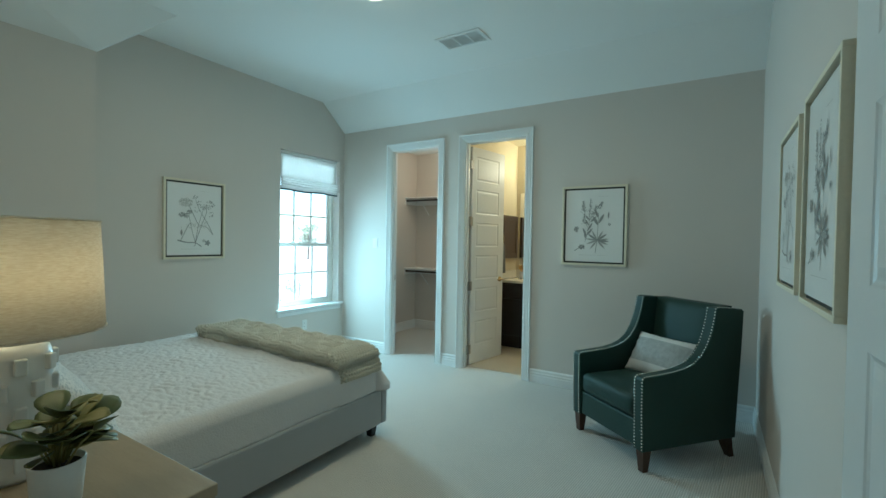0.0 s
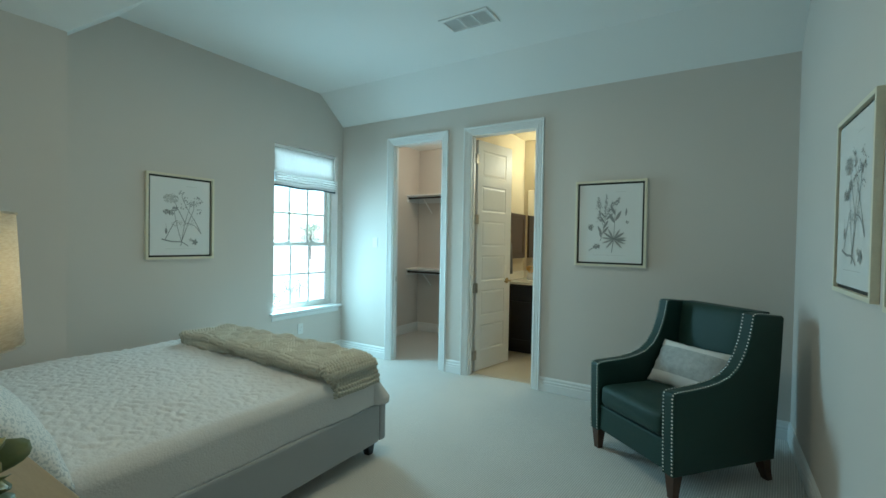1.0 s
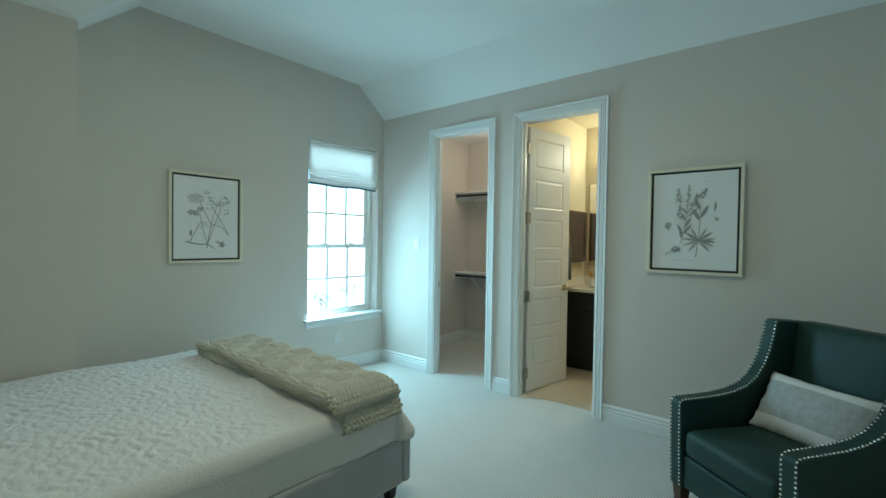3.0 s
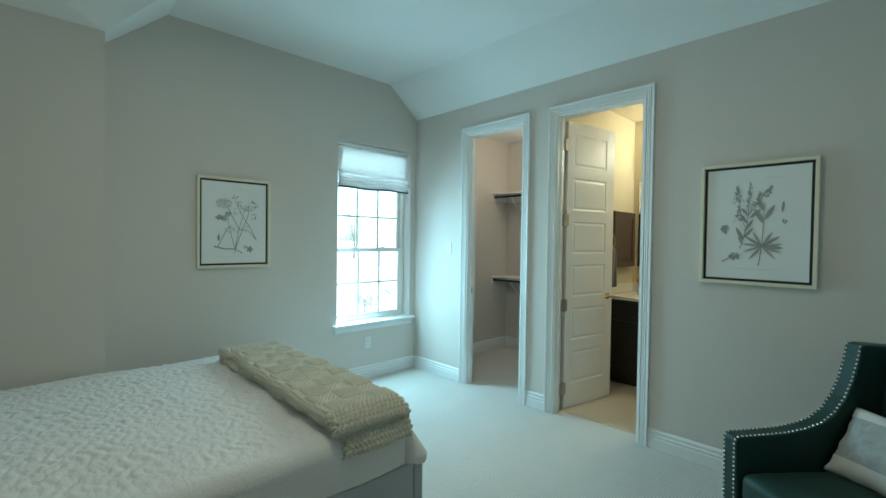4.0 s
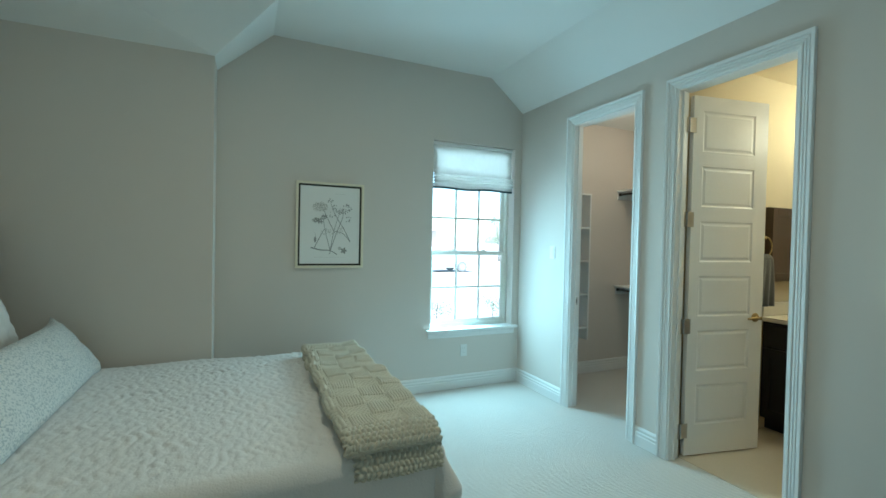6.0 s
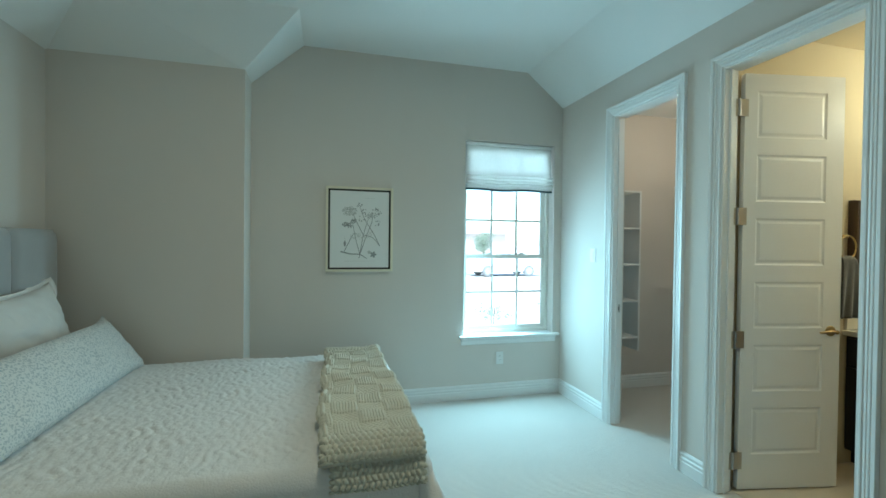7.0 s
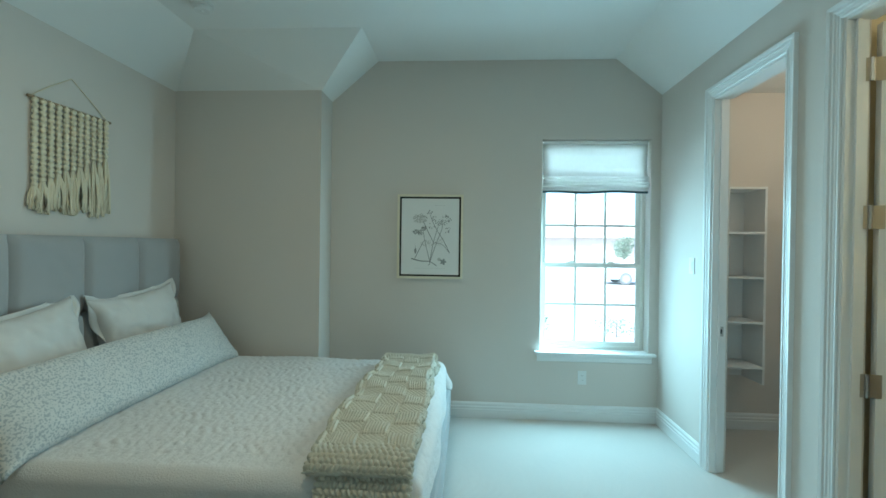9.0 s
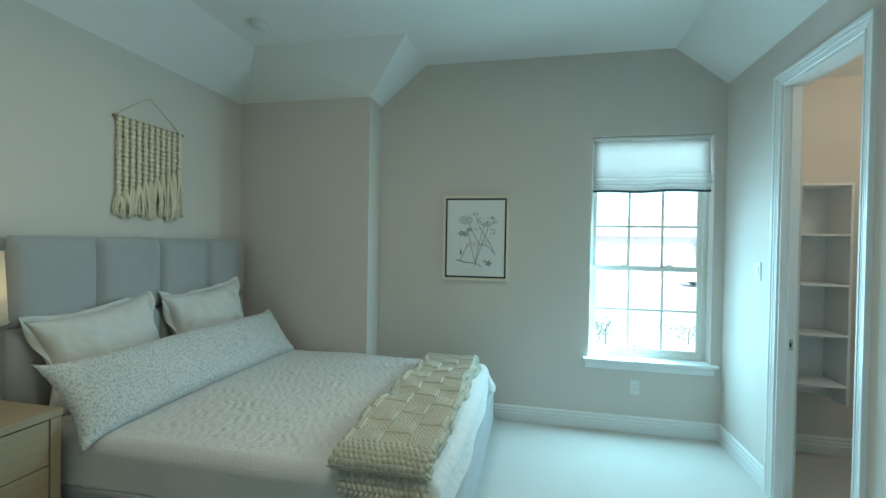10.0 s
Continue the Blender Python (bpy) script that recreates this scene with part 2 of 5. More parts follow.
# bathroom
NB, EB = 9.36, -0.2
structure("floor_bathroom", boxes((EC + 0.08, EB, YB, NB, -0.1, 0.003)), TILE, "beige bathroom floor")
structure("wall_bathroom", boxes((EC + 0.08, EB + 0.1, NB, NB + 0.1, 0, 2.9), (EB, EB + 0.1, YB, NB, 0, 2.9)), BATHWALL, "cream bathroom walls")
structure("wall_bathroom_west", boxes((EC + 0.08, EC + 0.092, YB, NB, 0, 2.9)), BATHWALL, "cream bathroom wall")
structure("ceiling_bathroom", boxes((EC + 0.08, EB, YB, NB, 2.75, 2.85)), BATHWALL)
XB = EC + 0.092

# ---------- more materials ----------
QUILT = material("white_quilted_cotton", (0.72, 0.69, 0.67), 0.9, vary=0.05, scale=9, bump=0.5, fine=140, depth=0.004, sheen=0.3, spec=0.2)
LINEN = material("white_pillow_linen", (0.73, 0.715, 0.69), 0.9, vary=0.03, scale=7, bump=0.3, fine=420, depth=0.001, sheen=0.2, spec=0.2)
UPHOLSTERY = material("light_grey_upholstery", (0.40, 0.405, 0.41), 0.9, vary=0.07, scale=5, bump=0.5, fine=520, depth=0.001, sheen=0.3, spec=0.2)
GREEN = material("dark_green_upholstery", (0.016, 0.044, 0.036), 0.54, vary=0.3, scale=5, bump=0.45, fine=420, depth=0.001, sheen=0.04, spec=0.32)
WALNUT = material("dark_stained_wood", (0.06, 0.028, 0.016), 0.42, vary=0.35, scale=7, bump=0.15, fine=60, stretch=(6, 6, 0.6))
OAK = material("limed_oak", (0.36, 0.28, 0.18), 0.5, vary=0.22, scale=5, bump=0.3, fine=55, depth=0.001, stretch=(0.7, 9, 9))
KNIT = material("oatmeal_wool_knit", (0.61, 0.575, 0.475), 0.95, vary=0.2, scale=40, bump=0.8, fine=420, depth=0.002, sheen=0.4, spec=0.1)
NICKEL = material("satin_nickel", (0.50, 0.49, 0.47), 0.32, metal=1.0, vary=0.04, bump=0.03)
BRASS = material("aged_brass", (0.50, 0.38, 0.18), 0.35, metal=1.0, vary=0.1, bump=0.05)
BLACKMETAL = material("dark_rod_metal", (0.04, 0.035, 0.03), 0.4, metal=0.6, vary=0.1)
FRAME = material("pale_ash_frame", (0.79, 0.73, 0.57), 0.5, vary=0.1, scale=12, bump=0.15, fine=80)
LINER = material("black_liner", (0.02, 0.022, 0.02), 0.6, vary=0.1)
PAPER = material("print_paper", (0.84, 0.84, 0.82), 0.8, vary=0.03, scale=5, bump=0.05)
INK = material("grey_ink", (0.33, 0.335, 0.325), 0.85, vary=0.35, scale=60, bump=0)
INKLIGHT = material("pale_grey_ink", (0.56, 0.56, 0.53), 0.85, vary=0.3, scale=70, bump=0)
for m in (PAPER, INK, INKLIGHT):
    m.node_tree.nodes["Principled BSDF"].inputs["Coat Weight"].default_value = 0.6
    m.node_tree.nodes["Principled BSDF"].inputs["Coat Roughness"].default_value = 0.06
PLASTIC = material("white_plastic", (0.78, 0.78, 0.76), 0.4, vary=0.02, bump=0.02)
VINYL = material("almond_window_vinyl", (0.80, 0.78, 0.72), 0.45, vary=0.03, bump=0.03)
CERAMIC = material("white_ceramic", (0.78, 0.77, 0.74), 0.35, vary=0.05, scale=8, bump=0.1, fine=60)
ESPRESSO = material("espresso_cabinet_wood", (0.012, 0.0125, 0.015), 0.4, vary=0.3, scale=6, bump=0.1, stretch=(5, 5, 0.6))
BROWNWOOD = material("brown_cabinet_wood", (0.065, 0.040, 0.022), 0.4, vary=0.3, scale=6, bump=0.1, stretch=(5, 5, 0.6))
QUARTZ = material("cream_vanity_top", (0.76, 0.72, 0.62), 0.2, vary=0.06, scale=14, bump=0.02)
NAIL = material("polished_nickel_nailhead", (0.82, 0.80, 0.74), 0.22, metal=1.0, vary=0.03, bump=0)
COTTON = material("cream_cotton_cord", (0.80, 0.72, 0.54), 0.95, vary=0.12, scale=30, bump=0.5, fine=300, sheen=0.3, spec=0.1)
# Leaf colours are warmed to imitate the table lamp's light, the pale one most
LEAF = material("fleshy_leaf", (0.085, 0.105, 0.028), 0.5, vary=0.35, scale=14, bump=0.1, fine=60)
LEAFPALE = material("lamplit_leaf", (0.24, 0.22, 0.065), 0.5, vary=0.25, scale=14, bump=0.1, fine=60)
SOIL = material("potting_soil", (0.03, 0.02, 0.012), 1.0, vary=0.4, scale=60, bump=0.8, fine=120)
TOWEL = material("charcoal_towel", (0.075, 0.075, 0.07), 0.95, vary=0.5, scale=45, bump=0.8, fine=260, sheen=0.4)
YELLOW = material("yellow_petal", (0.70, 0.42, 0.04), 0.6, vary=0.2, scale=40)
MIRROR = material("mirror_glass", (0.9, 0.9, 0.9), 0.02, metal=1.0, vary=0.0, bump=0)
TEALTRIM = material("dark_teal_trim", (0.04, 0.085, 0.095), 0.8, vary=0.2)
# Near-black colour that stands in for the shade inside gaps and slots
DARKGAP = material("painted_gap_shade", (0.05, 0.05, 0.05), 0.8)


def glass_material(name):
    m = bpy.data.materials.new(name)
    m.use_nodes = True
    b = m.node_tree.nodes["Principled BSDF"]
    b.inputs["Transmission Weight"].default_value, b.inputs["Roughness"].default_value, b.inputs["IOR"].default_value = 1.0, 0.0, 1.45
    return m


GLASS = glass_material("clear_glass")


def speckled(name, base, dot, scale=70.0, at=0.56):
    """Printed cloth: small dark flecks on a pale ground."""
    m = material(name, base, 0.9, vary=0.04, scale=6, bump=0.4, fine=260, depth=0.002, sheen=0.2, spec=0.2)
    n, l = m.node_tree.nodes, m.node_tree.links
    b = n["Principled BSDF"]
    col = b.inputs["Base Color"].links[0].from_socket
    tc, t, ramp, mix = n.new("ShaderNodeTexCoord"), n.new("ShaderNodeTexNoise"), n.new("ShaderNodeValToRGB"), n.new("ShaderNodeMix")
    t.inputs["Scale"].default_value, t.inputs["Detail"].default_value = scale, 2.0
    ramp.color_ramp.elements[0].position, ramp.color_ramp.elements[1].position = at, at + 0.09
    mix.data_type = "RGBA"
    mix.inputs[7].default_value = (*dot, 1)
    l.new(tc.outputs["Object"], t.inputs[0])
    l.new(t.outputs[0], ramp.inputs[0])
    l.new(ramp.outputs[0], mix.inputs[0])
    l.new(col, mix.inputs[6])
    l.new(mix.outputs[2], b.inputs["Base Color"])
    return m


SPECKLE = speckled("speckled_pillow_cloth", (0.67, 0.665, 0.64), (0.43, 0.455, 0.465), 105.0, 0.50)
WOVEN = material("grey_white_weave", (0.42, 0.43, 0.42), 0.95, vary=0.6, scale=34, bump=0.8, fine=330, depth=0.002, stretch=(1, 1, 5), sheen=0.2)


def cloth_light(name, colour, through_colour, share, grain=(1, 1, 1)):
    """Thin cloth that lets light through."""
    m = material(name, colour, 0.95, vary=0.14, scale=24, bump=0.3, fine=240, stretch=grain, spec=0.1)
    n, l = m.node_tree.nodes, m.node_tree.links
    b = n["Principled BSDF"]
    tr, mx = n.new("ShaderNodeBsdfTranslucent"), n.new("ShaderNodeMixShader")
    tr.inputs[0].default_value = (*through_colour, 1)
    mx.inputs[0].default_value = share
    l.new(b.outputs[0], mx.inputs[1])
    l.new(tr.outputs[0], mx.inputs[2])
    l.new(mx.outputs[0], n["Material Output"].inputs[0])
    return m


SHADE = cloth_light("roman_shade_linen", (0.78, 0.78, 0.75), (0.9, 0.9, 0.88), 0.42)
LAMPSHADE = cloth_light("lampshade_linen", (0.78, 0.75, 0.69), (0.88, 0.83, 0.72), 0.66, (0.4, 0.4, 2.6))
n, l = LAMPSHADE.node_tree.nodes, LAMPSHADE.node_tree.links
weave, tone = n.new("ShaderNodeTexNoise"), n.new("ShaderNodeValToRGB")
weave.inputs["Scale"].default_value, weave.inputs["Detail"].default_value = 120.0, 3.0
tone.color_ramp.elements[0].position, tone.color_ramp.elements[1].position = 0.32, 0.66
tone.color_ramp.elements[0].color, tone.color_ramp.elements[1].color = (0.74, 0.66, 0.53, 1), (0.93, 0.88, 0.78, 1)
l.new(n["Mapping"].outputs[0], weave.inputs[0])
l.new(weave.outputs[0], tone.inputs[0])
l.new(tone.outputs[0], n["Translucent BSDF"].inputs[0])

# ---------- the window ----------


def window():
    xf = -4.13
    win = tagged(new("window_1"), "almond vinyl single-hung window with grid", "window", kind="structure")
    win.location = (xf, 7.14, 0.585)
    y0, y1, h = WY[0] - 7.14, WY[1] - 7.14, WZ[1] - WZ[0]
    part("window_frame", boxes((-0.04, 0.04, y0, y0 + 0.03, 0, h), (-0.04, 0.04, y1 - 0.03, y1, 0, h), (-0.04, 0.04, y0 + 0.03, y1 - 0.03, 0, 0.03), (-0.04, 0.04, y0 + 0.03, y1 - 0.03, h - 0.03, h), bevel=0.003), VINYL, win)
    for nm, x, z0, z1, rows in (("lower_sash", 0.018, 0.03, 0.745, 2), ("upper_sash", -0.014, 0.715, h - 0.03, 3)):
        a, b, t = y0 + 0.03, y1 - 0.03, 0.034
        sash = part(nm, boxes((x - 0.014, x + 0.014, a, a + t, z0, z1), (x - 0.014, x + 0.014, b - t, b, z0, z1), (x - 0.014, x + 0.014, a + t, b - t, z0, z0 + t), (x - 0.014, x + 0.014, a + t, b - t, z1 - t, z1), bevel=0.003), VINYL, win)
        ya, yb, za, zb = a + t, b - t, z0 + t, z1 - t
        for k in (1, 2):
            y = ya + (yb - ya) * k / 3
            part("muntin", boxes((x - 0.008, x + 0.008, y - 0.009, y + 0.009, za, zb), bevel=0.002), VINYL, sash)
        for k in range(1, rows):
            z = za + (zb - za) * k / rows
            part("muntin", boxes((x - 0.0075, x + 0.0075, ya, yb, z - 0.009, z + 0.009), bevel=0.002), VINYL, sash)
        for i in range(3):
            for k in range(rows):
                p = part("pane", boxes((x - 0.002, x + 0.002, ya + (yb - ya) * i / 3, ya + (yb - ya) * (i + 1) / 3, za + (zb - za) * k / rows, za + (zb - za) * (k + 1) / rows)), GLASS, sash)
                p.visible_shadow = False
    for dy in (-0.17, 0.17):
        bm = bmesh.new()
        box(bm, 0.006, 0.04, dy - 0.035, dy + 0.035, 0.745, 0.756, bevel=0.003)
        box(bm, 0.012, 0.03, dy - 0.012, dy + 0.028, 0.756, 0.766, bevel=0.003)
        part("sash_lock", bm, VINYL, win)
    bm = boxes((XW - 0.10, XW + 0.05, 6.645, 7.645, 0.562, 0.586), bevel=0.006)
    structure("window_sill", bm, TRIM, "white painted window stool")
    bm = bmesh.new()
    extrude_line(bm, (XW, 6.668, 0.50), (XW, 7.62, 0.50), (1, 0, 0), ((0, 0), (0.008, 0), (0.013, 0.008), (0.013, 0.04), (0.022, 0.05), (0.022, 0.0605), (0, 0.0605)))
    structure("window_apron", bm, TRIM, "white moulded apron under the sill")


window()


def roman_shade():
    t = thing("roman_shade", "pale linen roman shade raised in soft folds", "window shade", pose(-4.03, 7.1425, 1.95))
    w = 0.44
    bm = bmesh.new()
    rows = []
    # from the head down to the gathered folds
    line = [(0.0, 0.42), (0.003, 0.30), (0.006, 0.20), (0.010, 0.135)]
    for k in range(4):
        z = 0.125 - 0.028 * k
        line += [(0.034 + 0.004 * k, z + 0.008), (0.044 + 0.004 * k, z), (0.040 + 0.004 * k, z - 0.008), (0.010, z - 0.016)]
    line += [(0.022, 0.012), (0.022, 0.002)]
    ny = 40
    for j, (x, z) in enumerate(line):
        f = max(0.0, 1 - z / 0.16)
        rows.append([bm.verts.new((x + 0.004 * f * math.sin(7 * u + j), -w + 2 * w * u, z + f * 0.009 * math.sin(9 * u + 1.3) * math.sin(3.1 * u))) for u in [k / ny for k in range(ny + 1)]])
    for a, b in zip(rows, rows[1:]):
        for k in range(ny):
            bm.faces.new((a[k], b[k], b[k + 1], a[k + 1]))
    ob = part("shade_cloth", bm, SHADE, t, smooth=True)
    md = ob.modifiers.new("thickness", "SOLIDIFY")
    md.thickness = 0.0015
    bm = bmesh.new()
    rows = []
    for z in (0.003, -0.016):
        rows.append([bm.verts.new((0.024, -w + 2 * w * u, z + 0.007 * math.sin(9 * u + 1.3) * math.sin(3.1 * u))) for u in [k / ny for k in range(ny + 1)]])
    for k in range(ny):
        bm.faces.new((rows[0][k], rows[1][k], rows[1][k + 1], rows[0][k + 1]))
    ob = part("hem_band", bm, TEALTRIM, t, "dark teal hem band")
    ob.modifiers.new("thickness", "SOLIDIFY").thickness = 0.004
    part("headrail", boxes((-0.02, 0.02, -w, w, 0.405, 0.43), bevel=0.003), TRIM, t)


roman_shade()

# ---------- doors ----------


def door_leaf(name, width, height, m, label, swing):
    """A white six-panel leaf; local x runs from the hinges, y is its thickness."""
    d = tagged(new(name), label, "door", kind="structure")
    d.matrix_world = m
    th, st, rail, foot = 0.035, 0.110, 0.098, 0.205
    ph = (height - 6 * rail - foot) / 6
    rails, zs, z = [], [], 0.0
    for k in range(7):
        h = foot if k == 0 else rail
        rails.append((z, z + h))
        z += h
        if k < 6:
            zs.append((z, z + ph))
            z += ph
    bm = boxes((0, st, 0, th, 0, height), (width - st, width, 0, th, 0, height), *[(st, width - st, 0, th, a, b) for a, b in rails])
    bmesh.ops.translate(bm, verts=[v for v in bm.verts if v.co.x < 1e-6], vec=(0.032, 0, 0))
    part("leaf_frame", bm, TRIM, d)
    for a, b in zs:
        bm = bmesh.new()
        for y, s in ((0.0, 1), (th, -1)):
            # sticking slopes down to a flat channel, the field rises from it again
            rings = []
            for inset, depth in ((0.0, 0.0), (0.004, 0.0025), (0.010, 0.005), (0.016, 0.005), (0.030, 0.0015)):
                rings.append([bm.verts.new((px, y + s * depth, pz)) for px, pz in ((st + inset, a + inset), (width - st - inset, a + inset), (width - st - inset, b - inset), (st + inset, b - inset))])
            for lo, hi in zip(rings, rings[1:]):
                for k in range(4):
                    bm.faces.new((lo[k], lo[(k + 1) % 4], hi[(k + 1) % 4], hi[k]))
            bm.faces.new(rings[-1])
        bmesh.ops.recalc_face_normals(bm, faces=bm.faces)
        part("panel", bm, TRIM, d)
    for z in (0.17, 0.88, 1.60, height - 0.20):
        bm = bmesh.new()
        yk = -0.007 * swing if swing > 0 else th + 0.007
        lathe(bm, [(0, -0.05), (0.0065, -0.05), (0.0065, 0.05), (0, 0.05)], 12, -0.004, yk)
        s = -1 if swing > 0 else 1
        e = 0 if swing > 0 else th
        box(bm, 0.008, 0.052, min(e, e + s * 0.003), max(e, e + s * 0.003), -0.05, 0.05)
        box(bm, -0.030, -0.008, min(e, e + s * 0.003), max(e, e + s * 0.003), -0.05, 0.05)
        bmesh.ops.translate(bm, verts=bm.verts, vec=(0, 0, z))
        part("hinge", bm, NICKEL, d, "satin nickel hinge")
    for s, y in ((-1, 0.0), (1, th)):
        bm = bmesh.new()
        lathe(bm, [(0, 0), (0.031, 0), (0.031, 0.006), (0.026, 0.010), (0.010, 0.012), (0.010, 0.040), (0.013, 0.046), (0, 0.048)], 20)
        bm.transform(Matrix.Translation((width - 0.062, y, 0.93)) @ Matrix.Rotation(radians(90 if s < 0 else -90), 4, "X"))
        sweep(bm, [(width - 0.062, y + s * 0.042, 0.93), (width - 0.10, y + s * 0.046, 0.932), (width - 0.14, y + s * 0.046, 0.930), (width - 0.165, y + s * 0.041, 0.927)], 0.009, 10, (1, 1, 0.9, 0.7))
        part("handle", bm, BRASS, d, "aged brass lever handle")
    return d


door_leaf("door_1", 0.655, 2.43, pose(-2.172, 7.780, 0.012, 0, 0, 79.5), "white six-panel bathroom door standing open", 1)
door_leaf("door_2", 0.86, 2.43, pose(0.372, 3.615, 0.012, 0, 0, 90.8), "white panelled entry door open against the wall", -1)
# strike plates on the closet jamb
sp = thing("strike_plate", "satin nickel strike plate on the closet jamb", "strike plate", pose(CD[0] + 0.014, 7.733, 0.93))
part("plate", boxes((0.0002, 0.002, -0.016, 0.016, -0.032, -0.014), (0.0002, 0.002, -0.016, 0.016, 0.014, 0.032), (0.0002, 0.002, -0.016, -0.008, -0.014, 0.014), (0.0002, 0.002, 0.008, 0.016, -0.014, 0.014)), NICKEL, sp)
# Jamb is not mortised: a black slip paints the hole's shade
part("latch_hole_shade", boxes((0.0001, 0.0007, -0.008, 0.008, -0.014, 0.014)), LINER, sp, "black slip that paints the shade of the latch opening")

# ---------- the bed ----------


def sheet(bm, nx, ny, f):
    g = [[bm.verts.new(f(i / nx, j / ny)) for i in range(nx + 1)] for j in range(ny + 1)]
    for j in range(ny):
        for i in range(nx):
            bm.faces.new((g[j][i], g[j][i + 1], g[j + 1][i + 1], g[j + 1][i]))
    return g


def cushion(w, h, t, nx=36, ny=24, seed=0.0, ears=0.03, wrinkle=0.006, power=2.6, ears2=None, run=2):
    """A stuffed pillow, w by h, t thick, with pulled-out corners and a seam; lies in the xy plane."""
    bm = bmesh.new()

    def side(s):
        def f(a, b):
            u, v = 2 * a - 1, 2 * b - 1
            k = max(0.0, (1 - abs(u) ** power)) * max(0.0, (1 - abs(v) ** power))
            pull = 1 - ears * 2 * ((1 - v * v) * abs(u) ** 3)
            pull2 = 1 - (ears if ears2 is None else ears2) * 2 * ((1 - abs(u) ** run) * abs(v) ** 3)
            p = Vector((u * w / 2 * pull, v * h / 2 * pull2, s * (t / 2) * k ** 0.55))
            n = noise.noise(Vector((u * 4 + seed, v * 3, s * 2.0))) + 0.5 * noise.noise(Vector((u * 9 + seed, v * 8, s)))
            edge = (1 - k) ** 3
            p.z += s * wrinkle * n * (k ** 0.3) + 0.012 * edge * noise.noise(Vector((u * 5 + seed, v * 5, 3)))
            return p
        return f
    sheet(bm, nx, ny, side(1))
    n0 = len(bm.faces)
    sheet(bm, nx, ny, side(-1))
    bm.faces.ensure_lookup_table()
    for q in bm.faces[n0:]:
        q.normal_flip()
    bmesh.ops.remove_doubles(bm, verts=bm.verts, dist=2e-4)
    return bm


def flange_rim(w, h, out, seed, ears):
    """A flat stitched border round a sham pillow, gently waved."""
    bm = bmesh.new()
    n = 120
    rows = []
    for k in range(n):
        a = 4 * k / n
        e, f = int(a), a - int(a)
        u, v = ((2 * f - 1, -1), (1, 2 * f - 1), (1 - 2 * f, 1), (-1, 1 - 2 * f))[e]
        pull = 1 - ears * 2 * ((1 - v * v) * abs(u) ** 3)
        pull2 = 1 - ears * 2 * ((1 - u * u) * abs(v) ** 3)
        row = []
        for d in (-0.004, 0.5 * out, out):
            x = u * (w / 2 + d) * pull
            y = v * (h / 2 + d) * pull2
            z = 0.034 * max(0, d) / out * math.sin(a * 11 + seed) + 0.014 * noise.noise(Vector((x * 9 + seed, y * 9, 0)))
            row.append((x, y, z))
        rows.append(row)
    vs = [[[bm.verts.new((x, y, z + s * 0.0015)) for x, y, z in r] for r in rows] for s in (1, -1)]
    for k in range(n):
        q = (k + 1) % n
        for i in range(2):
            bm.faces.new((vs[0][k][i], vs[0][k][i + 1], vs[0][q][i + 1], vs[0][q][i]))
            bm.faces.new((vs[1][k][i], vs[1][q][i], vs[1][q][i + 1], vs[1][k][i + 1]))
        bm.faces.new((vs[0][k][2], vs[1][k][2], vs[1][q][2], vs[0][q][2]))
    bmesh.ops.recalc_face_normals(bm, faces=bm.faces)
    return bm


def bed():
    x0, x1, y0, y1 = -3.685, -1.84, 3.62, 5.95
    b = thing("bed", "light grey upholstered bed with a tufted panel headboard", "bed", pose((x0 + x1) / 2, 3.62, 0))
    w, d = (x1 - x0) / 2, y1 - y0
    for s in (-1, 1):
        part("side_rail", boxes((min(s * w, s * (w - 0.06)), max(s * w, s * (w - 0.06)), 0.08, d - 0.062, 0.085, 0.335), bevel=0.014), UPHOLSTERY, b, smooth=False)
    part("foot_rail", boxes((-w, w, d - 0.06, d, 0.085, 0.345), bevel=0.014), UPHOLSTERY, b)
    for sx in (-1, 1):
        for y in (0.16, d - 0.09):
            bm = bmesh.new()
            lathe(bm, [(0, 0.0), (0.030, 0.0), (0.042, 0.086), (0, 0.086)], 4)
            bm.transform(Matrix.Translation((sx * (w - 0.07), y, 0)) @ Matrix.Rotation(radians(45), 4, "Z"))
            part("leg", bm, ESPRESSO, b, "dark block leg")
    part("mattress", boxes((-w + 0.065, w - 0.065, 0.10, d - 0.07, 0.16, 0.53), bevel=0.05), LINEN, b)
    part("slat_base", boxes((-w + 0.062, w - 0.062, 0.09, d - 0.064, 0.12, 0.158)), OAK, b)
    hb = part("headboard", boxes((-0.950, 0.855, -0.02, 0.045, 0.09, 1.485), bevel=0.012), UPHOLSTERY, b)
    n = 4
    cw = 1.805 / n
    for i in range(n):
        for z0, z1 in ((1.02, 1.495), (0.55, 1.02)):
            bm = bmesh.new()

            def f(a, c):
                u, v = 2 * a - 1, 2 * c - 1
                k = max(0.0, 1 - abs(u) ** 6) * max(0.0, 1 - abs(v) ** 6)
                puck = 0.004 * noise.noise(Vector((u * 3 + i * 7, v * 3 + z0 * 5, 0)))
                return Vector((-0.950 + cw * (i + a), 0.045 + 0.052 * k ** 0.45 + puck * k, z0 + (z1 - z0) * c))
            sheet(bm, 18, 18, f)
            bmesh.ops.recalc_face_normals(bm, faces=bm.faces)
            for q in bm.faces:
                if q.normal.y < 0:
                    q.normal_flip()
            part("headboard_panel", bm, UPHOLSTERY, hb, smooth=True)
    return b


bed()


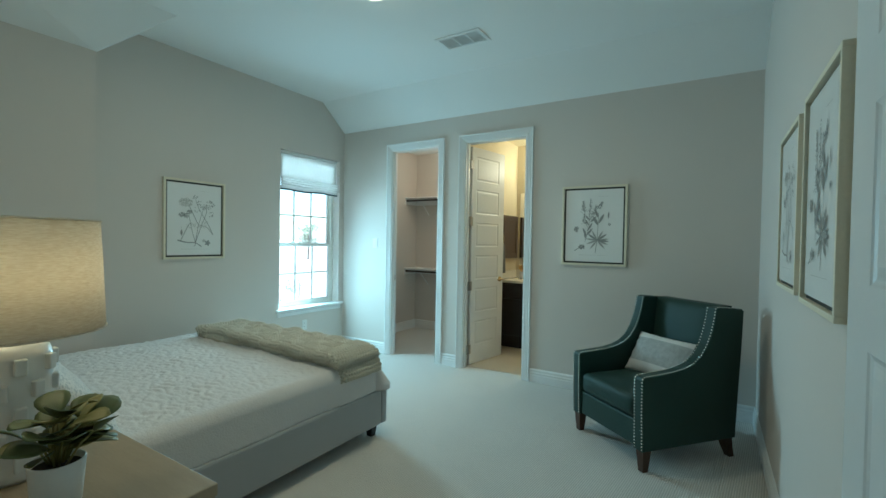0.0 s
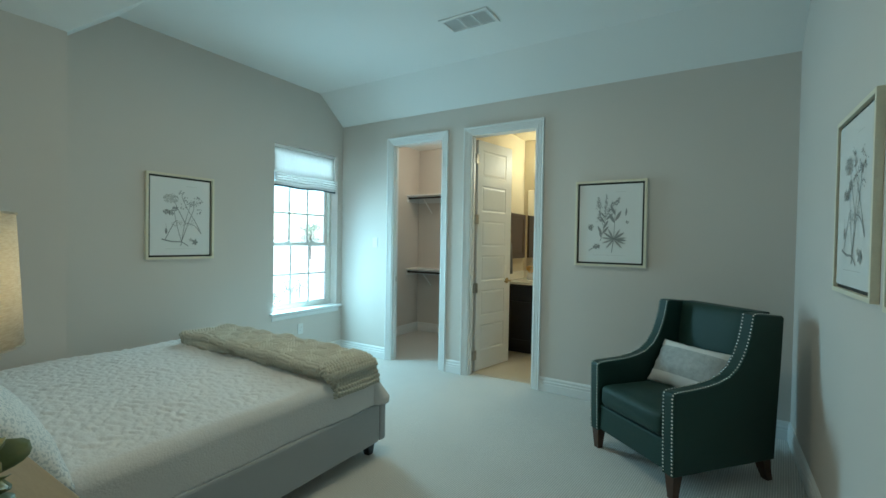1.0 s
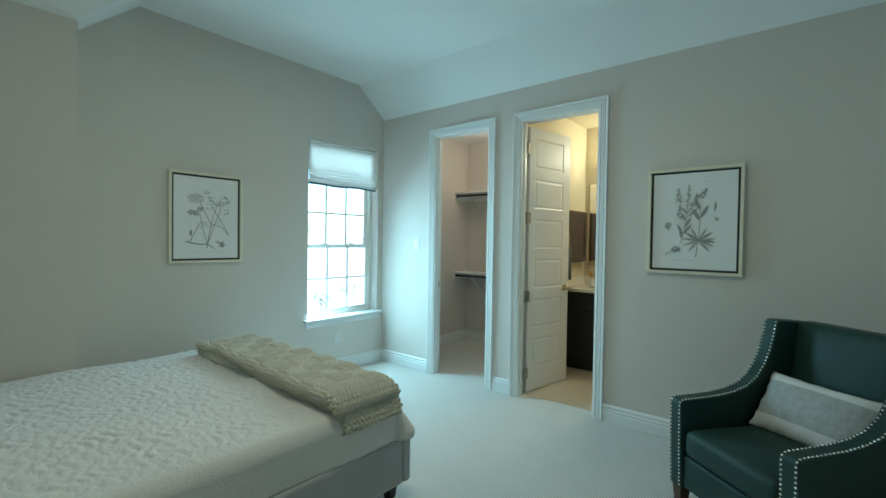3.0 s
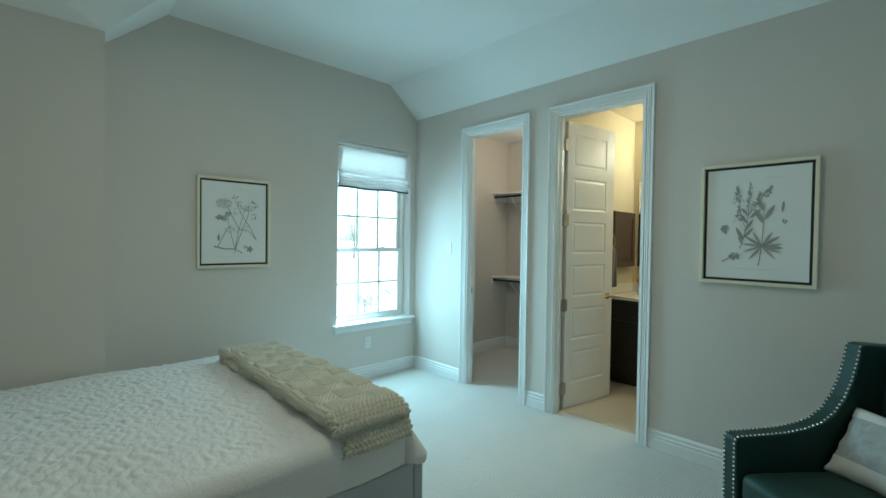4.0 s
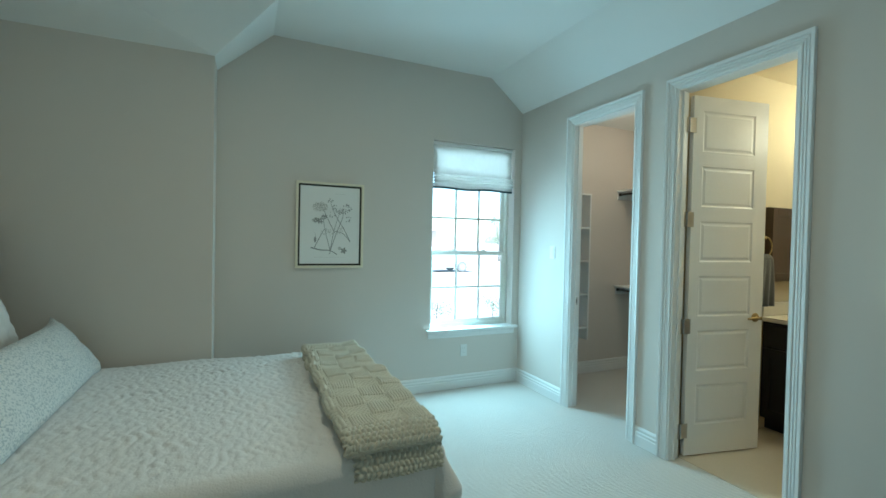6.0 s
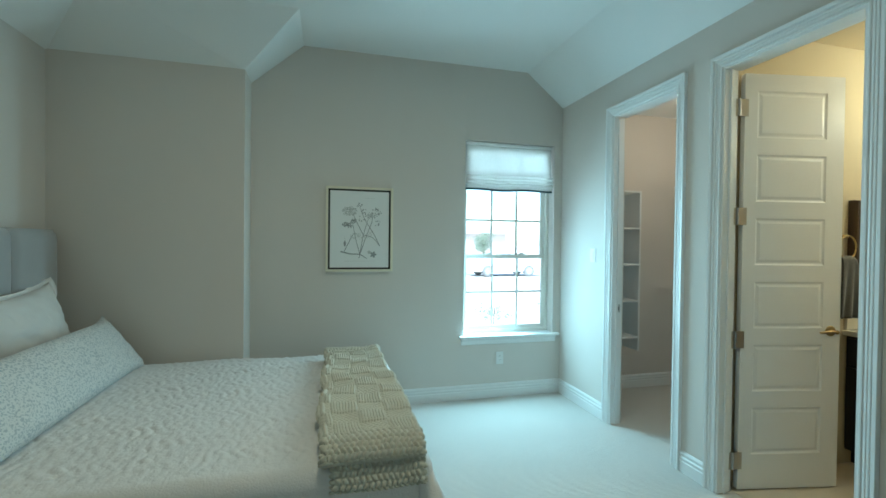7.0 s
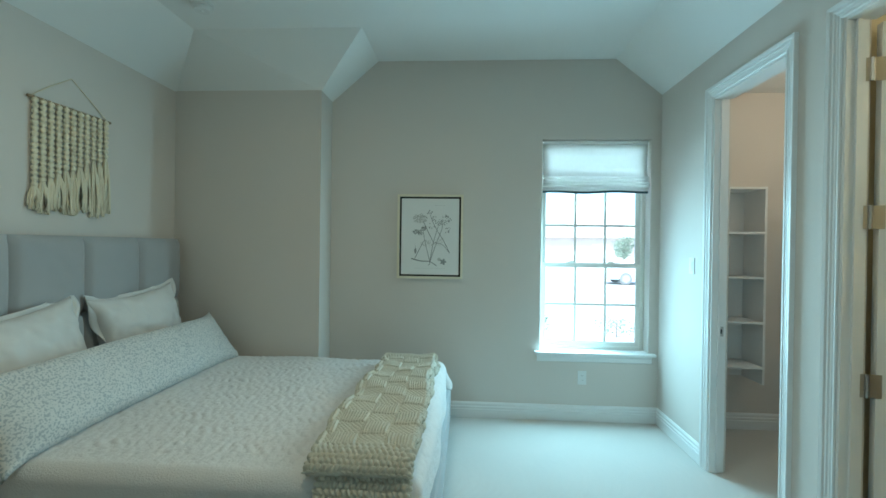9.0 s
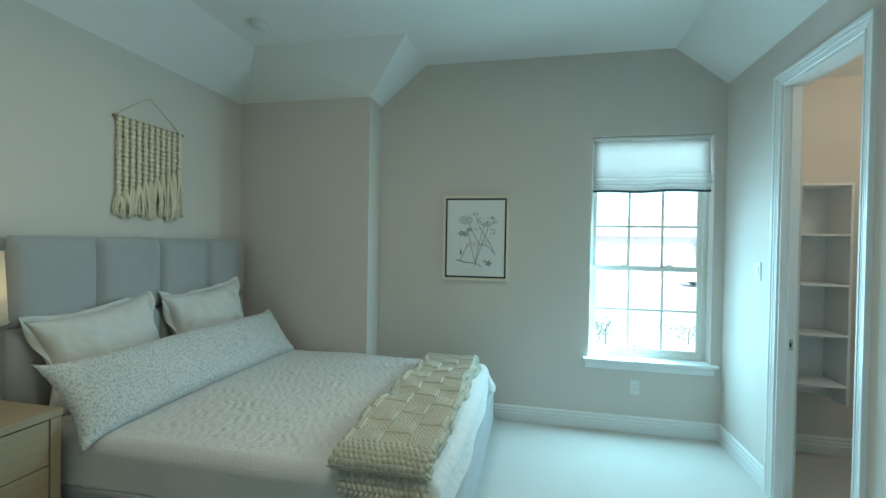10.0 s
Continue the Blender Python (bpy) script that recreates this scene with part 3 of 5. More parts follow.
def drape(cx0, cx1, cy0, cy1, top, r, hang, inset, f_noise, nx, ny, floor_z):
    """Cloth laid over a rectangle and hanging at its edges; local z up."""
    bm = bmesh.new()
    hx0, hx1, hy0, hy1 = hang

    def g(a, b):
        sx = (cx0 - hx0) + (cx1 - cx0 + hx0 + hx1) * a
        sy = (cy0 - hy0) + (cy1 - cy0 + hy0 + hy1) * b
        px, py = min(max(sx, cx0 + r), cx1 - r), min(max(sy, cy0 + r), cy1 - r)
        ox, oy = sx - px, sy - py
        L = math.hypot(ox, oy)
        if L < 1e-9:
            return Vector((px, py, top)) + Vector((0, 0, f_noise(px, py, 0)))
        dx, dy = ox / L, oy / L
        arc = r * math.pi / 2
        if L < arc:
            q = L / r
            p = Vector((px + dx * r * math.sin(q), py + dy * r * math.sin(q), top - r * (1 - math.cos(q))))
            n = Vector((dx * math.sin(q), dy * math.sin(q), math.cos(q)))
        else:
            drop = L - arc
            wave = inset * math.sin((px + py) * 9 + 2 * math.atan2(dy, dx)) * min(1, drop / 0.15)
            p = Vector((px + dx * (r + wave), py + dy * (r + wave), max(floor_z, top - r - drop)))
            n = Vector((dx, dy, 0))
            # the corner fold stands out
            p += n * 0.17 * abs(dx * dy) * min(1, drop / 0.12)
        return p + n * f_noise(sx, sy, L)
    sheet(bm, nx, ny, g)
    bmesh.ops.recalc_face_normals(bm, faces=bm.faces)
    return bm


def quilt():
    def wr(x, y, L):
        v = Vector((x, y, 0))
        a = 0.010 * noise.noise(v * 2.2)
        # puckered zigzag rows, broken up and flattened in places
        warp = noise.noise(v * 6.0) + 0.6 * noise.noise(v * 15.0)
        zig = abs(((x / 0.15) % 1.0) - 0.5) * 2
        row = math.sin(2 * math.pi * (y / 0.062 + 0.85 * zig + 0.55 * warp))
        patch = max(0.0, 0.62 + 1.0 * noise.noise(v * 7.0 + Vector((3, 8, 0))))
        pucker = noise.noise(Vector((x * 46 + y * 20, y * 58, 7.0)))
        crumple = noise.noise(Vector((x * 15 + y * 13, y * 34 - x * 8, 4.0)))
        calm = min(1.0, max(0.10, (-1.90 - x) / 0.09))
        b = (0.0022 * row * patch + 0.0022 * pucker + 0.0034 * crumple) * calm + 0.0016 * noise.noise(Vector((x * 95, y * 110, 1.0)))
        crown = 0.022 * max(0.0, 1 - ((x + 2.81) / 0.95) ** 2)
        return a + b * (1.0 if L < 0.02 else 0.45) + crown
    bm = drape(-3.67, -1.858, 3.74, 5.90, 0.552, 0.06, (0.20, 0.21, 0.0, 0.20), 0.006, wr, 420, 500, 0.340)
    nx, ny = 420, 500
    rim = [j * (nx + 1) + nx for j in range(0, ny + 1, 4)] + [ny * (nx + 1) + i for i in range(nx, -1, -4)] + [j * (nx + 1) for j in range(ny, -1, -4)]
    bm.verts.ensure_lookup_table()
    line = [bm.verts[i].co.copy() for i in rim]
    q = part("quilt", bm, QUILT, None, "white crinkled cotton quilt spread over the bed", smooth=True)
    q.modifiers.new("thickness", "SOLIDIFY").thickness = 0.008
    tagged(q, category="quilt")
    part("binding", sweep(bmesh.new(), line, 0.0065, 6), LINEN, q, "white stitched hem binding", smooth=True)


quilt()


def throw():
    t = thing("throw_blanket", "oatmeal chunky knit throw folded across the bed foot", "throw blanket", pose(-2.64, 5.655, 0.552))

    def stitch(x, y, rim):
        c = 0.112
        i, j = math.floor(x / c), math.floor(y / c)
        fx, fy = x / c - i, y / c - j
        edge = min(fx, 1 - fx, fy, 1 - fy) * c
        if rim < 0.120:
            # garter border of fat staggered loops with holes between them
            row = math.floor(x / 0.020)
            u = (x / 0.020) % 1.0
            w = (y / 0.023 + 0.5 * (row % 2) + (0.35 if row % 2 else -0.35) * (u - 0.5)) % 1.0
            bump = max(0.0, 1 - (2 * u - 1) ** 4) * max(0.0, 1 - (2 * w - 1) ** 2)
            return 0.003 + 0.017 * bump ** 0.9
        if (i + j) % 2:
            # proud block of small slanted stitches side by side
            w = (y / 0.0122) % 1.0
            slant = (x / 0.0125 + 0.8 * abs(w - 0.5)) % 1.0
            k = (1 - abs(2 * w - 1) ** 3) * (1 - (2 * slant - 1) ** 2)
            return 0.002 + 0.010 * min(1.0, edge / 0.009) + 0.0085 * k ** 0.8
        # sunk block of ridges that lie across
        row = math.floor(x / 0.0140)
        u, w = (x / 0.0140) % 1.0, (y / 0.021 + 0.5 * (row % 2)) % 1.0
        return 0.003 * min(1.0, edge / 0.008) + 0.0085 * ((1 - (2 * u - 1) ** 2) * (1 - 0.75 * abs(2 * w - 1) ** 2)) ** 0.7

    def layer(name, half, z0, th, xa, xb, off, seed, step, ny):
        bm = bmesh.new()

        r = th / 2
        flat = 2 * (half - r)
        total = 2 * flat + 2 * math.pi * r

        def f(a, b):
            # b runs round the cross-section: top, far edge, underside, near edge
            x = xa + (xb - xa) * a
            d = b * total
            if d < flat:
                y, zz, n = -flat / 2 + d, r, Vector((0, 0, 1))
            elif d < flat + math.pi * r:
                q = (d - flat) / r
                y, zz, n = flat / 2 + r * math.sin(q), r * math.cos(q), Vector((0, math.sin(q), math.cos(q)))
            elif d < 2 * flat + math.pi * r:
                y, zz, n = flat / 2 - (d - flat - math.pi * r), -r, Vector((0, 0, -1))
            else:
                q = (d - 2 * flat - math.pi * r) / r
                y, zz, n = -flat / 2 - r * math.sin(q), -r * math.cos(q), Vector((0, -math.sin(q), -math.cos(q)))
            end = min(1.0, min(a, 1 - a) / 0.012)
            zz *= 0.35 + 0.65 * math.sqrt(end)
            jog = noise.noise(Vector((x * 14, d * 14, seed))) + 0.5 * noise.noise(Vector((x * 41, d * 41, seed)))
            lift = stitch(x + 3.0 + 0.0035 * jog, d + seed + 0.004 * noise.noise(Vector((x * 17, d * 11, 9 + seed))), min(1.3 * (x - xa), xb - x + 0.012 * jog)) * (1 + 0.2 * jog)
            p = Vector((x, y + off + 0.030 * noise.noise(Vector((x * 3 + seed, y * 2, 0))), z0 + th / 2 + zz)) + n * lift
            p.z += 0.017 * noise.noise(Vector((x * 5 + seed, y * 8, 1)))
            # crown of the bed below and the droop over its edge
            gx = (x - 2.64 + 2.81) / 0.95
            p.z += 0.022 * max(0.0, 1 - gx * gx)
            over = p.x - 0.70
            if over > 0:
                rb = 0.075 + z0 + th / 2
                h, q = p.z - (z0 + th / 2), min(over / rb, 1.35)
                rest = over - q * rb
                p = Vector((0.70 + (rb + h) * math.sin(q) + rest * math.cos(q), p.y, z0 + th / 2 - rb + (rb + h) * math.cos(q) - rest * math.sin(q)))
            return p
        nx = int((xb - xa) / step)
        g = [[bm.verts.new(f(i / nx, j / ny)) for i in range(nx + 1)] for j in range(ny)]
        for j in range(ny):
            for i in range(nx):
                bm.faces.new((g[j][i], g[j][i + 1], g[(j + 1) % ny][i + 1], g[(j + 1) % ny][i]))
        for i, flip in ((0, False), (nx, True)):
            vs = [g[j][i] for j in range(ny)]
            bm.faces.new(vs if flip else vs[::-1])
        bmesh.ops.recalc_face_normals(bm, faces=bm.faces)
        part(name, bm, KNIT, t, smooth=True)
    layer("lower_fold", 0.184, 0.0, 0.040, -0.79, 0.850, 0.014, 1.0, 0.0030, 270)
    layer("upper_fold", 0.188, 0.050, 0.036, -0.80, 0.805, 0.0, 5.015, 0.0023, 390)


throw()


def sham(m, seed):
    p = tagged(part("pillow", cushion(0.75, 0.53, 0.24, 48, 34, seed=seed, ears=0.075, wrinkle=0.020, power=2.4), LINEN, None, "white linen sham pillow propped on the headboard", smooth=True), category="pillow", group="pillows on the bed")
    p.matrix_world = m
    part("flange", flange_rim(0.75, 0.53, 0.030, seed, 0.075), LINEN, p, smooth=True)
    return p


sham(pose(-2.335, 3.80, 0.845, 106, 6, 2), 1.0)
sham(pose(-3.165, 3.79, 0.87, 104, 4, -2), 8.0)
lp = tagged(part("lumbar_pillow", cushion(1.88, 0.48, 0.26, 90, 26, seed=4.0, ears=0.03, wrinkle=0.010, power=3.0, ears2=0.11, run=9), SPECKLE, None, "long pale grey speckled bolster pillow across the bed", smooth=True), category="pillow", group="pillows on the bed")
lp.matrix_world = pose(-2.71, 4.14, 0.718, 126, 0, 1.2)

# ---------- the armchair ----------


def armchair():
    c = thing("armchair", "dark green nailhead-trimmed wingback armchair with wooden legs", "armchair", pose(-0.236, 6.85, 0, 0, 0, -40))
    hw, th = 0.353, 0.084
    # outline of an arm and wing in (depth, height), from the front foot over the arm up to the wing's top
    front = [(-0.365, 0.135), (-0.372, 0.35), (-0.375, 0.565), (-0.368, 0.582), (-0.350, 0.588)]
    arm = [(-0.25, 0.594), (-0.14, 0.602), (-0.05, 0.618), (0.025, 0.644), (0.085, 0.690), (0.130, 0.755), (0.162, 0.83), (0.184, 0.91), (0.198, 0.985)]
    back = [(0.222, 0.992), (0.29, 0.988), (0.415, 0.976), (0.432, 0.962), (0.42, 0.70), (0.40, 0.40), (0.385, 0.135)]
    outline = front + arm + back
    for s in (-1, 1):
        bm = bmesh.new()
        xo, xi = s * hw, s * (hw - th)
        A = [bm.verts.new((xo, y, z)) for y, z in outline]
        B = [bm.verts.new((xi, y, z)) for y, z in outline]
        n = len(outline)
        fa, fb = bm.faces.new(A), bm.faces.new(B[::-1])
        for k in range(n):
            bm.faces.new((A[k], B[k], B[(k + 1) % n], A[(k + 1) % n]))
        bmesh.ops.recalc_face_normals(bm, faces=bm.faces)
        rim = [e for e in bm.edges if e in fa.edges[:] or e in fb.edges[:]]
        bmesh.ops.bevel(bm, geom=rim, offset=0.008, segments=3, profile=0.5, affect="EDGES")
        wing = part("arm_and_wing", bm, GREEN, c)
        # nailheads in two rows along the front and top of the arm
        pts = [Vector((0, y, z)) for y, z in front + arm + back[:3]]
        double = sum((b - a).length for a, b in zip(pts[:len(front + arm)], pts[1:len(front + arm)]))
        bm = bmesh.new()
        dist, want = 0.0, 0.012
        for a, b in zip(pts, pts[1:]):
            d = b - a
            L = d.length
            tdir = d.normalized()
            nrm = Vector((0, -tdir.z, tdir.y))
            while want <= dist + L:
                p = a + tdir * (want - dist)
                for x in (xo - s * 0.012, xi + s * 0.012) if want <= double else (xo - s * 0.012,):
                    m = Matrix.Translation(Vector((x, p.y, p.z)) - nrm * -0.0005) @ nrm.to_track_quat("Z", "Y").to_matrix().to_4x4()
                    lo = [bm.verts.new(m @ Vector((0.0054 * math.cos(k * math.pi / 3), 0.0054 * math.sin(k * math.pi / 3), -0.001))) for k in range(6)]
                    hi = [bm.verts.new(m @ Vector((0.0040 * math.cos(k * math.pi / 3), 0.0040 * math.sin(k * math.pi / 3), 0.0026))) for k in range(6)]
                    for k in range(6):
                        bm.faces.new((lo[k], lo[(k + 1) % 6], hi[(k + 1) % 6], hi[k]))
                    bm.faces.new(hi)
                want += 0.0195
            dist += L
        tagged(part("nailhead_trim", bm, NAIL, wing, "polished nickel nailheads in two rows", smooth=True), kind="stuff")
    iw = hw - th
    # back between the wings
    bm = bmesh.new()

    def f(a, b):
        u = 2 * a - 1
        z = 0.40 + 0.585 * b
        bulge = 0.030 * (1 - u ** 4) * (1 - (2 * b - 1) ** 4) ** 0.6
        return Vector((u * (iw + 0.002), 0.262 + 0.065 * b - bulge, z))
    g = sheet(bm, 20, 20, f)
    g2 = sheet(bm, 20, 20, lambda a, b: Vector(((2 * a - 1) * (iw + 0.002), 0.395 + 0.030 * b, 0.40 + 0.585 * b)))
    for k in range(20):
        bm.faces.new((g[20][k], g[20][k + 1], g2[20][k + 1], g2[20][k]))
    bmesh.ops.recalc_face_normals(bm, faces=bm.faces)
    part("backrest", bm, GREEN, c, smooth=True)
    part("seat_frame", boxes((-iw - 0.002, iw + 0.002, -0.352, 0.385, 0.14, 0.305), bevel=0.01), GREEN, c)
    bm = bmesh.new()
    box(bm, -iw + 0.004, iw - 0.004, -0.365, 0.262, 0.308, 0.445, bevel=0.038, seg=4)
    bmesh.ops.subdivide_edges(bm, edges=[e for e in bm.edges if e.calc_length() > 0.3], cuts=8, use_grid_fill=True)
    for v in bm.verts:
        if v.co.z > 0.40:
            v.co.z += 0.022 * max(0, 1 - (v.co.x / iw) ** 2) * max(0, 1 - ((v.co.y + 0.06) / 0.32) ** 2)
        v.co += 0.004 * Vector((0, noise.noise(v.co * 7), noise.noise(v.co * 9 + Vector((5, 0, 0)))))
    part("seat_cushion", bm, GREEN, c, smooth=True)
    for sx in (-1, 1):
        for y, lean in ((-0.325, 0.0), (0.335, 0.05)):
            bm = bmesh.new()
            rows = []
            for z, h, o in ((0.0, 0.019, lean), (0.07, 0.025, lean * 0.4), (0.142, 0.031, 0.0)):
                rows.append([bm.verts.new((sx * (hw - 0.040) + dx * h, y + o + dy * h, z)) for dx, dy in ((-1, -1), (1, -1), (1, 1), (-1, 1))])
            for a, b in zip(rows, rows[1:]):
                for k in range(4):
                    bm.faces.new((a[k], a[(k + 1) % 4], b[(k + 1) % 4], b[k]))
            bm.faces.new(rows[0][::-1])
            bm.faces.new(rows[-1])
            part("leg", bm, WALNUT, c, "tapered dark wood leg")
    return c


armchair()
cp = tagged(part("cushion", cushion(0.52, 0.31, 0.14, seed=11.0, ears=0.03), WOVEN, None, "grey and white woven lumbar cushion on the armchair", smooth=True), category="cushion")
cp.matrix_world = pose(-0.236, 6.85, 0, 0, 0, -40) @ pose(-0.005, 0.125, 0.585, 60, 0, 6)
for v0, v1 in ((-0.55, -0.30), (0.38, 0.55)):
    bm = bmesh.new()
    src = cushion(0.524, 0.314, 0.144, seed=11.0, ears=0.03)
    keep = [f for f in src.faces if v0 * 0.31 - 0.01 < f.calc_center_median().y < v1 * 0.31 + 0.01]
    bmesh.ops.delete(src, geom=[f for f in src.faces if f not in set(keep)], context="FACES")
    bm.free()
    part("border_band", src, LINEN, cp, "white woven band", smooth=True)

# ---------- nightstand, lamp, plant ----------


def nightstand():
    n = thing("nightstand", "limed oak nightstand with three drawers", "nightstand", pose(-1.40, 3.62, 0))
    w, d, h = 0.40, 0.55, 0.72
    part("top", boxes((-w, w, 0, d, h - 0.035, h), bevel=0.004), OAK, n)
    for s in (-1, 1):
        part("side_panel", boxes((min(s * (w - 0.004), s * (w - 0.05)), max(s * (w - 0.004), s * (w - 0.05)), 0.0, d - 0.004, 0.06, h - 0.037), bevel=0.003), OAK, n)
        for y in (0.03, d - 0.04):
            part("foot", boxes((s * (w - 0.03) - 0.022, s * (w - 0.03) + 0.022, y - 0.022, y + 0.022, 0, 0.06), bevel=0.003), OAK, n)
    # Carcass is coloured near black to imitate shade between the drawers
    part("carcass", boxes((-w + 0.05, w - 0.05, 0.0, d - 0.05, 0.06, h - 0.037)), DARKGAP, n)
    for k in range(3):
        z = 0.075 + 0.203 * k
        part("drawer", boxes((-w + 0.054, w - 0.054, d - 0.045, d - 0.006, z, z + 0.198), bevel=0.003), OAK, n)


nightstand()


def table_lamp():
    t = thing("table_lamp", "white studded ceramic table lamp with a lit linen drum shade", "table lamp", pose(-1.52, 3.88, 0.72))
    bm = lathe(bmesh.new(), [(0, 0), (0.088, 0), (0.095, 0.012), (0.096, 0.03), (0.093, 0.33), (0.086, 0.352), (0.06, 0.366), (0, 0.37)], 40)
    base = part("base", bm, CERAMIC, t, smooth=True)
    for j in range(5):
        for k in range(8):
            bm = boxes((0.088, 0.107, -0.014, 0.014, -0.022, 0.022), bevel=0.004)
            ob = part("stud", bm, CERAMIC, base)
            ob.matrix_basis = pose(0, 0, 0.055 + 0.064 * j, 0, 0, 45 * k + 22.5 * (j % 2))
    part("neck", lathe(bmesh.new(), [(0, 0.37), (0.012, 0.37), (0.012, 0.44), (0.02, 0.45), (0.02, 0.50), (0, 0.505)], 16), BRASS, t, smooth=True)
    bm = bmesh.new()
    seg = 64
    rows = [[bm.verts.new((r * math.cos(2 * math.pi * k / seg), r * math.sin(2 * math.pi * k / seg), z)) for k in range(seg)] for r, z in ((0.215, 0.394), (0.208, 0.55), (0.20, 0.708))]
    for a, b in zip(rows, rows[1:]):
        for k in range(seg):
            bm.faces.new((a[k], a[(k + 1) % seg], b[(k + 1) % seg], b[k]))
    sh = part("shade", bm, LAMPSHADE, t, "cream linen drum shade", smooth=True)
    sh.modifiers.new("thickness", "SOLIDIFY").thickness = 0.002
    for r, z in ((0.2155, 0.396), (0.2005, 0.706)):
        bm = sweep(bmesh.new(), [(r * math.cos(2 * math.pi * k / 48), r * math.sin(2 * math.pi * k / 48), z) for k in range(49)], 0.0028, 6)
        part("shade_rim", bm, LAMPSHADE, sh)
    bm = bmesh.new()
    for k in range(3):
        a = 2 * math.pi * k / 3
        sweep(bm, [(0.012 * math.cos(a), 0.012 * math.sin(a), 0.49), (0.209 * math.cos(a), 0.209 * math.sin(a), 0.49)], 0.002, 6)
    part("spider", bm, BRASS, t)
    part("bulb", lathe(bmesh.new(), [(0, 0.505), (0.014, 0.506), (0.03, 0.55), (0.026, 0.58), (0, 0.595)], 16), BULB, t, "lit frosted bulb", smooth=True)


BULB = emitter("lit_bulb", (1.0, 0.72, 0.40), 3.0)
table_lamp()
lamp("table_lamp_light", "POINT", TABLE_W, (1.0, 0.78, 0.46), pose(-1.52, 3.88, 0.72 + 0.57), radius=0.035).visible_camera = True


def leaf(bm, m, L, W, curl):
    g = []
    for i in range(7):
        a = i / 6
        half = W * math.sin(math.pi * min(1, a * 0.93 + 0.05)) ** 0.7 * (0.75 + 0.5 * a) * 0.55
        row = []
        for v in (-1, -0.5, 0, 0.5, 1):
            row.append(bm.verts.new(m @ Vector((a * L, v * half, 0.18 * abs(v) * half - curl * a * a * L))))
        g.append(row)
    for a, b in zip(g, g[1:]):
        for k in range(4):
            bm.faces.new((a[k], b[k], b[k + 1], a[k + 1]))


def potted_plant():
    rnd = random.Random(4)
    t = thing("potted_plant", "green fleshy-leaved plant in a white ceramic pot", "plant", pose(-1.230, 3.897, 0.72))
    part("pot", lathe(bmesh.new(), [(0, 0), (0.044, 0), (0.048, 0.004), (0.057, 0.112), (0.055, 0.115), (0.052, 0.112), (0.049, 0.098), (0, 0.098)], 36), CERAMIC, t, smooth=True)
    part("soil", lathe(bmesh.new(), [(0, 0.106), (0.03, 0.103), (0.0495, 0.099), (0, 0.099)], 24), SOIL, t)
    for k in range(38):
        a = rnd.uniform(0, 2 * math.pi)
        tilt = rnd.uniform(0.05, 0.72)
        L = rnd.uniform(0.035, 0.125)
        tip = Vector((math.cos(a) * math.sin(tilt), math.sin(a) * math.sin(tilt), math.cos(tilt))) * L
        foot = Vector((0.3 * tip.x, 0.3 * tip.y, 0.10))
        top = foot + tip
        mid = foot + tip * 0.5 + Vector((0, 0, 0.012))
        part("stem", sweep(bmesh.new(), [foot, mid, top], 0.0028, 6, (1.1, 0.9, 0.7)), LEAFPALE, t, smooth=True)
        up = rnd.uniform(10, 45)
        m = Matrix.Translation(top) @ Matrix.Rotation(a + rnd.uniform(-0.5, 0.5), 4, "Z") @ Matrix.Rotation(radians(-up), 4, "Y") @ Matrix.Rotation(rnd.uniform(-0.5, 0.5), 4, "X")
        bm = bmesh.new()
        s = rnd.uniform(0.062, 0.094)
        leaf(bm, m, s, s * rnd.uniform(0.62, 0.78), rnd.uniform(0.1, 0.35))
        ob = part("leaf", bm, LEAFPALE if rnd.random() < 0.42 else LEAF, t, smooth=True)
        ob.modifiers.new("thickness", "SOLIDIFY").thickness = 0.0018


potted_plant()

# ---------- framed prints ----------


def stroke(bm, pts, w, z):
    """A flat brush line through points of a print."""
    z += 3e-6 * len(bm.faces)
    pts = [Vector((*p, 0)) for p in pts]
    fine = []
    for k in range(len(pts) - 1):
        p0, p1, p2, p3 = pts[max(k - 1, 0)], pts[k], pts[k + 1], pts[min(k + 2, len(pts) - 1)]
        for q in range(6):
            u = q / 6
            fine.append(0.5 * ((2 * p1) + (p2 - p0) * u + (2 * p0 - 5 * p1 + 4 * p2 - p3) * u * u + (3 * p1 - p0 - 3 * p2 + p3) * u ** 3))
    fine.append(pts[-1])
    last = None
    for k, p in enumerate(fine):
        d = (fine[min(k + 1, len(fine) - 1)] - fine[max(k - 1, 0)]).normalized()
        s = Vector((-d.y, d.x, 0)) * w / 2 * (1.0 - 0.5 * k / len(fine))
        row = (bm.verts.new((*(p + s).xy, z)), bm.verts.new((*(p - s).xy, z)))
        if last:
            bm.faces.new((last[0], last[1], row[1], row[0]))
        last = row


def blade(bm, x, y, ang, L, W, z, notch=0.0):
    """A flat leaf shape drawn on a print."""
    z += 3e-6 * len(bm.faces)
    c, s = math.cos(radians(ang)), math.sin(radians(ang))
    vs = []
    for k in range(16):
        a = k / 8 if k < 8 else (16 - k) / 8
        side = 1 if k < 8 else -1
        h = W / 2 * math.sin(math.pi * a) ** 0.8 * side * (1 - notch * (k % 2))
        px, py = a * L, h
        vs.append(bm.verts.new((x + c * px - s * py, y + s * px + c * py, z)))
    bm.faces.new(vs)


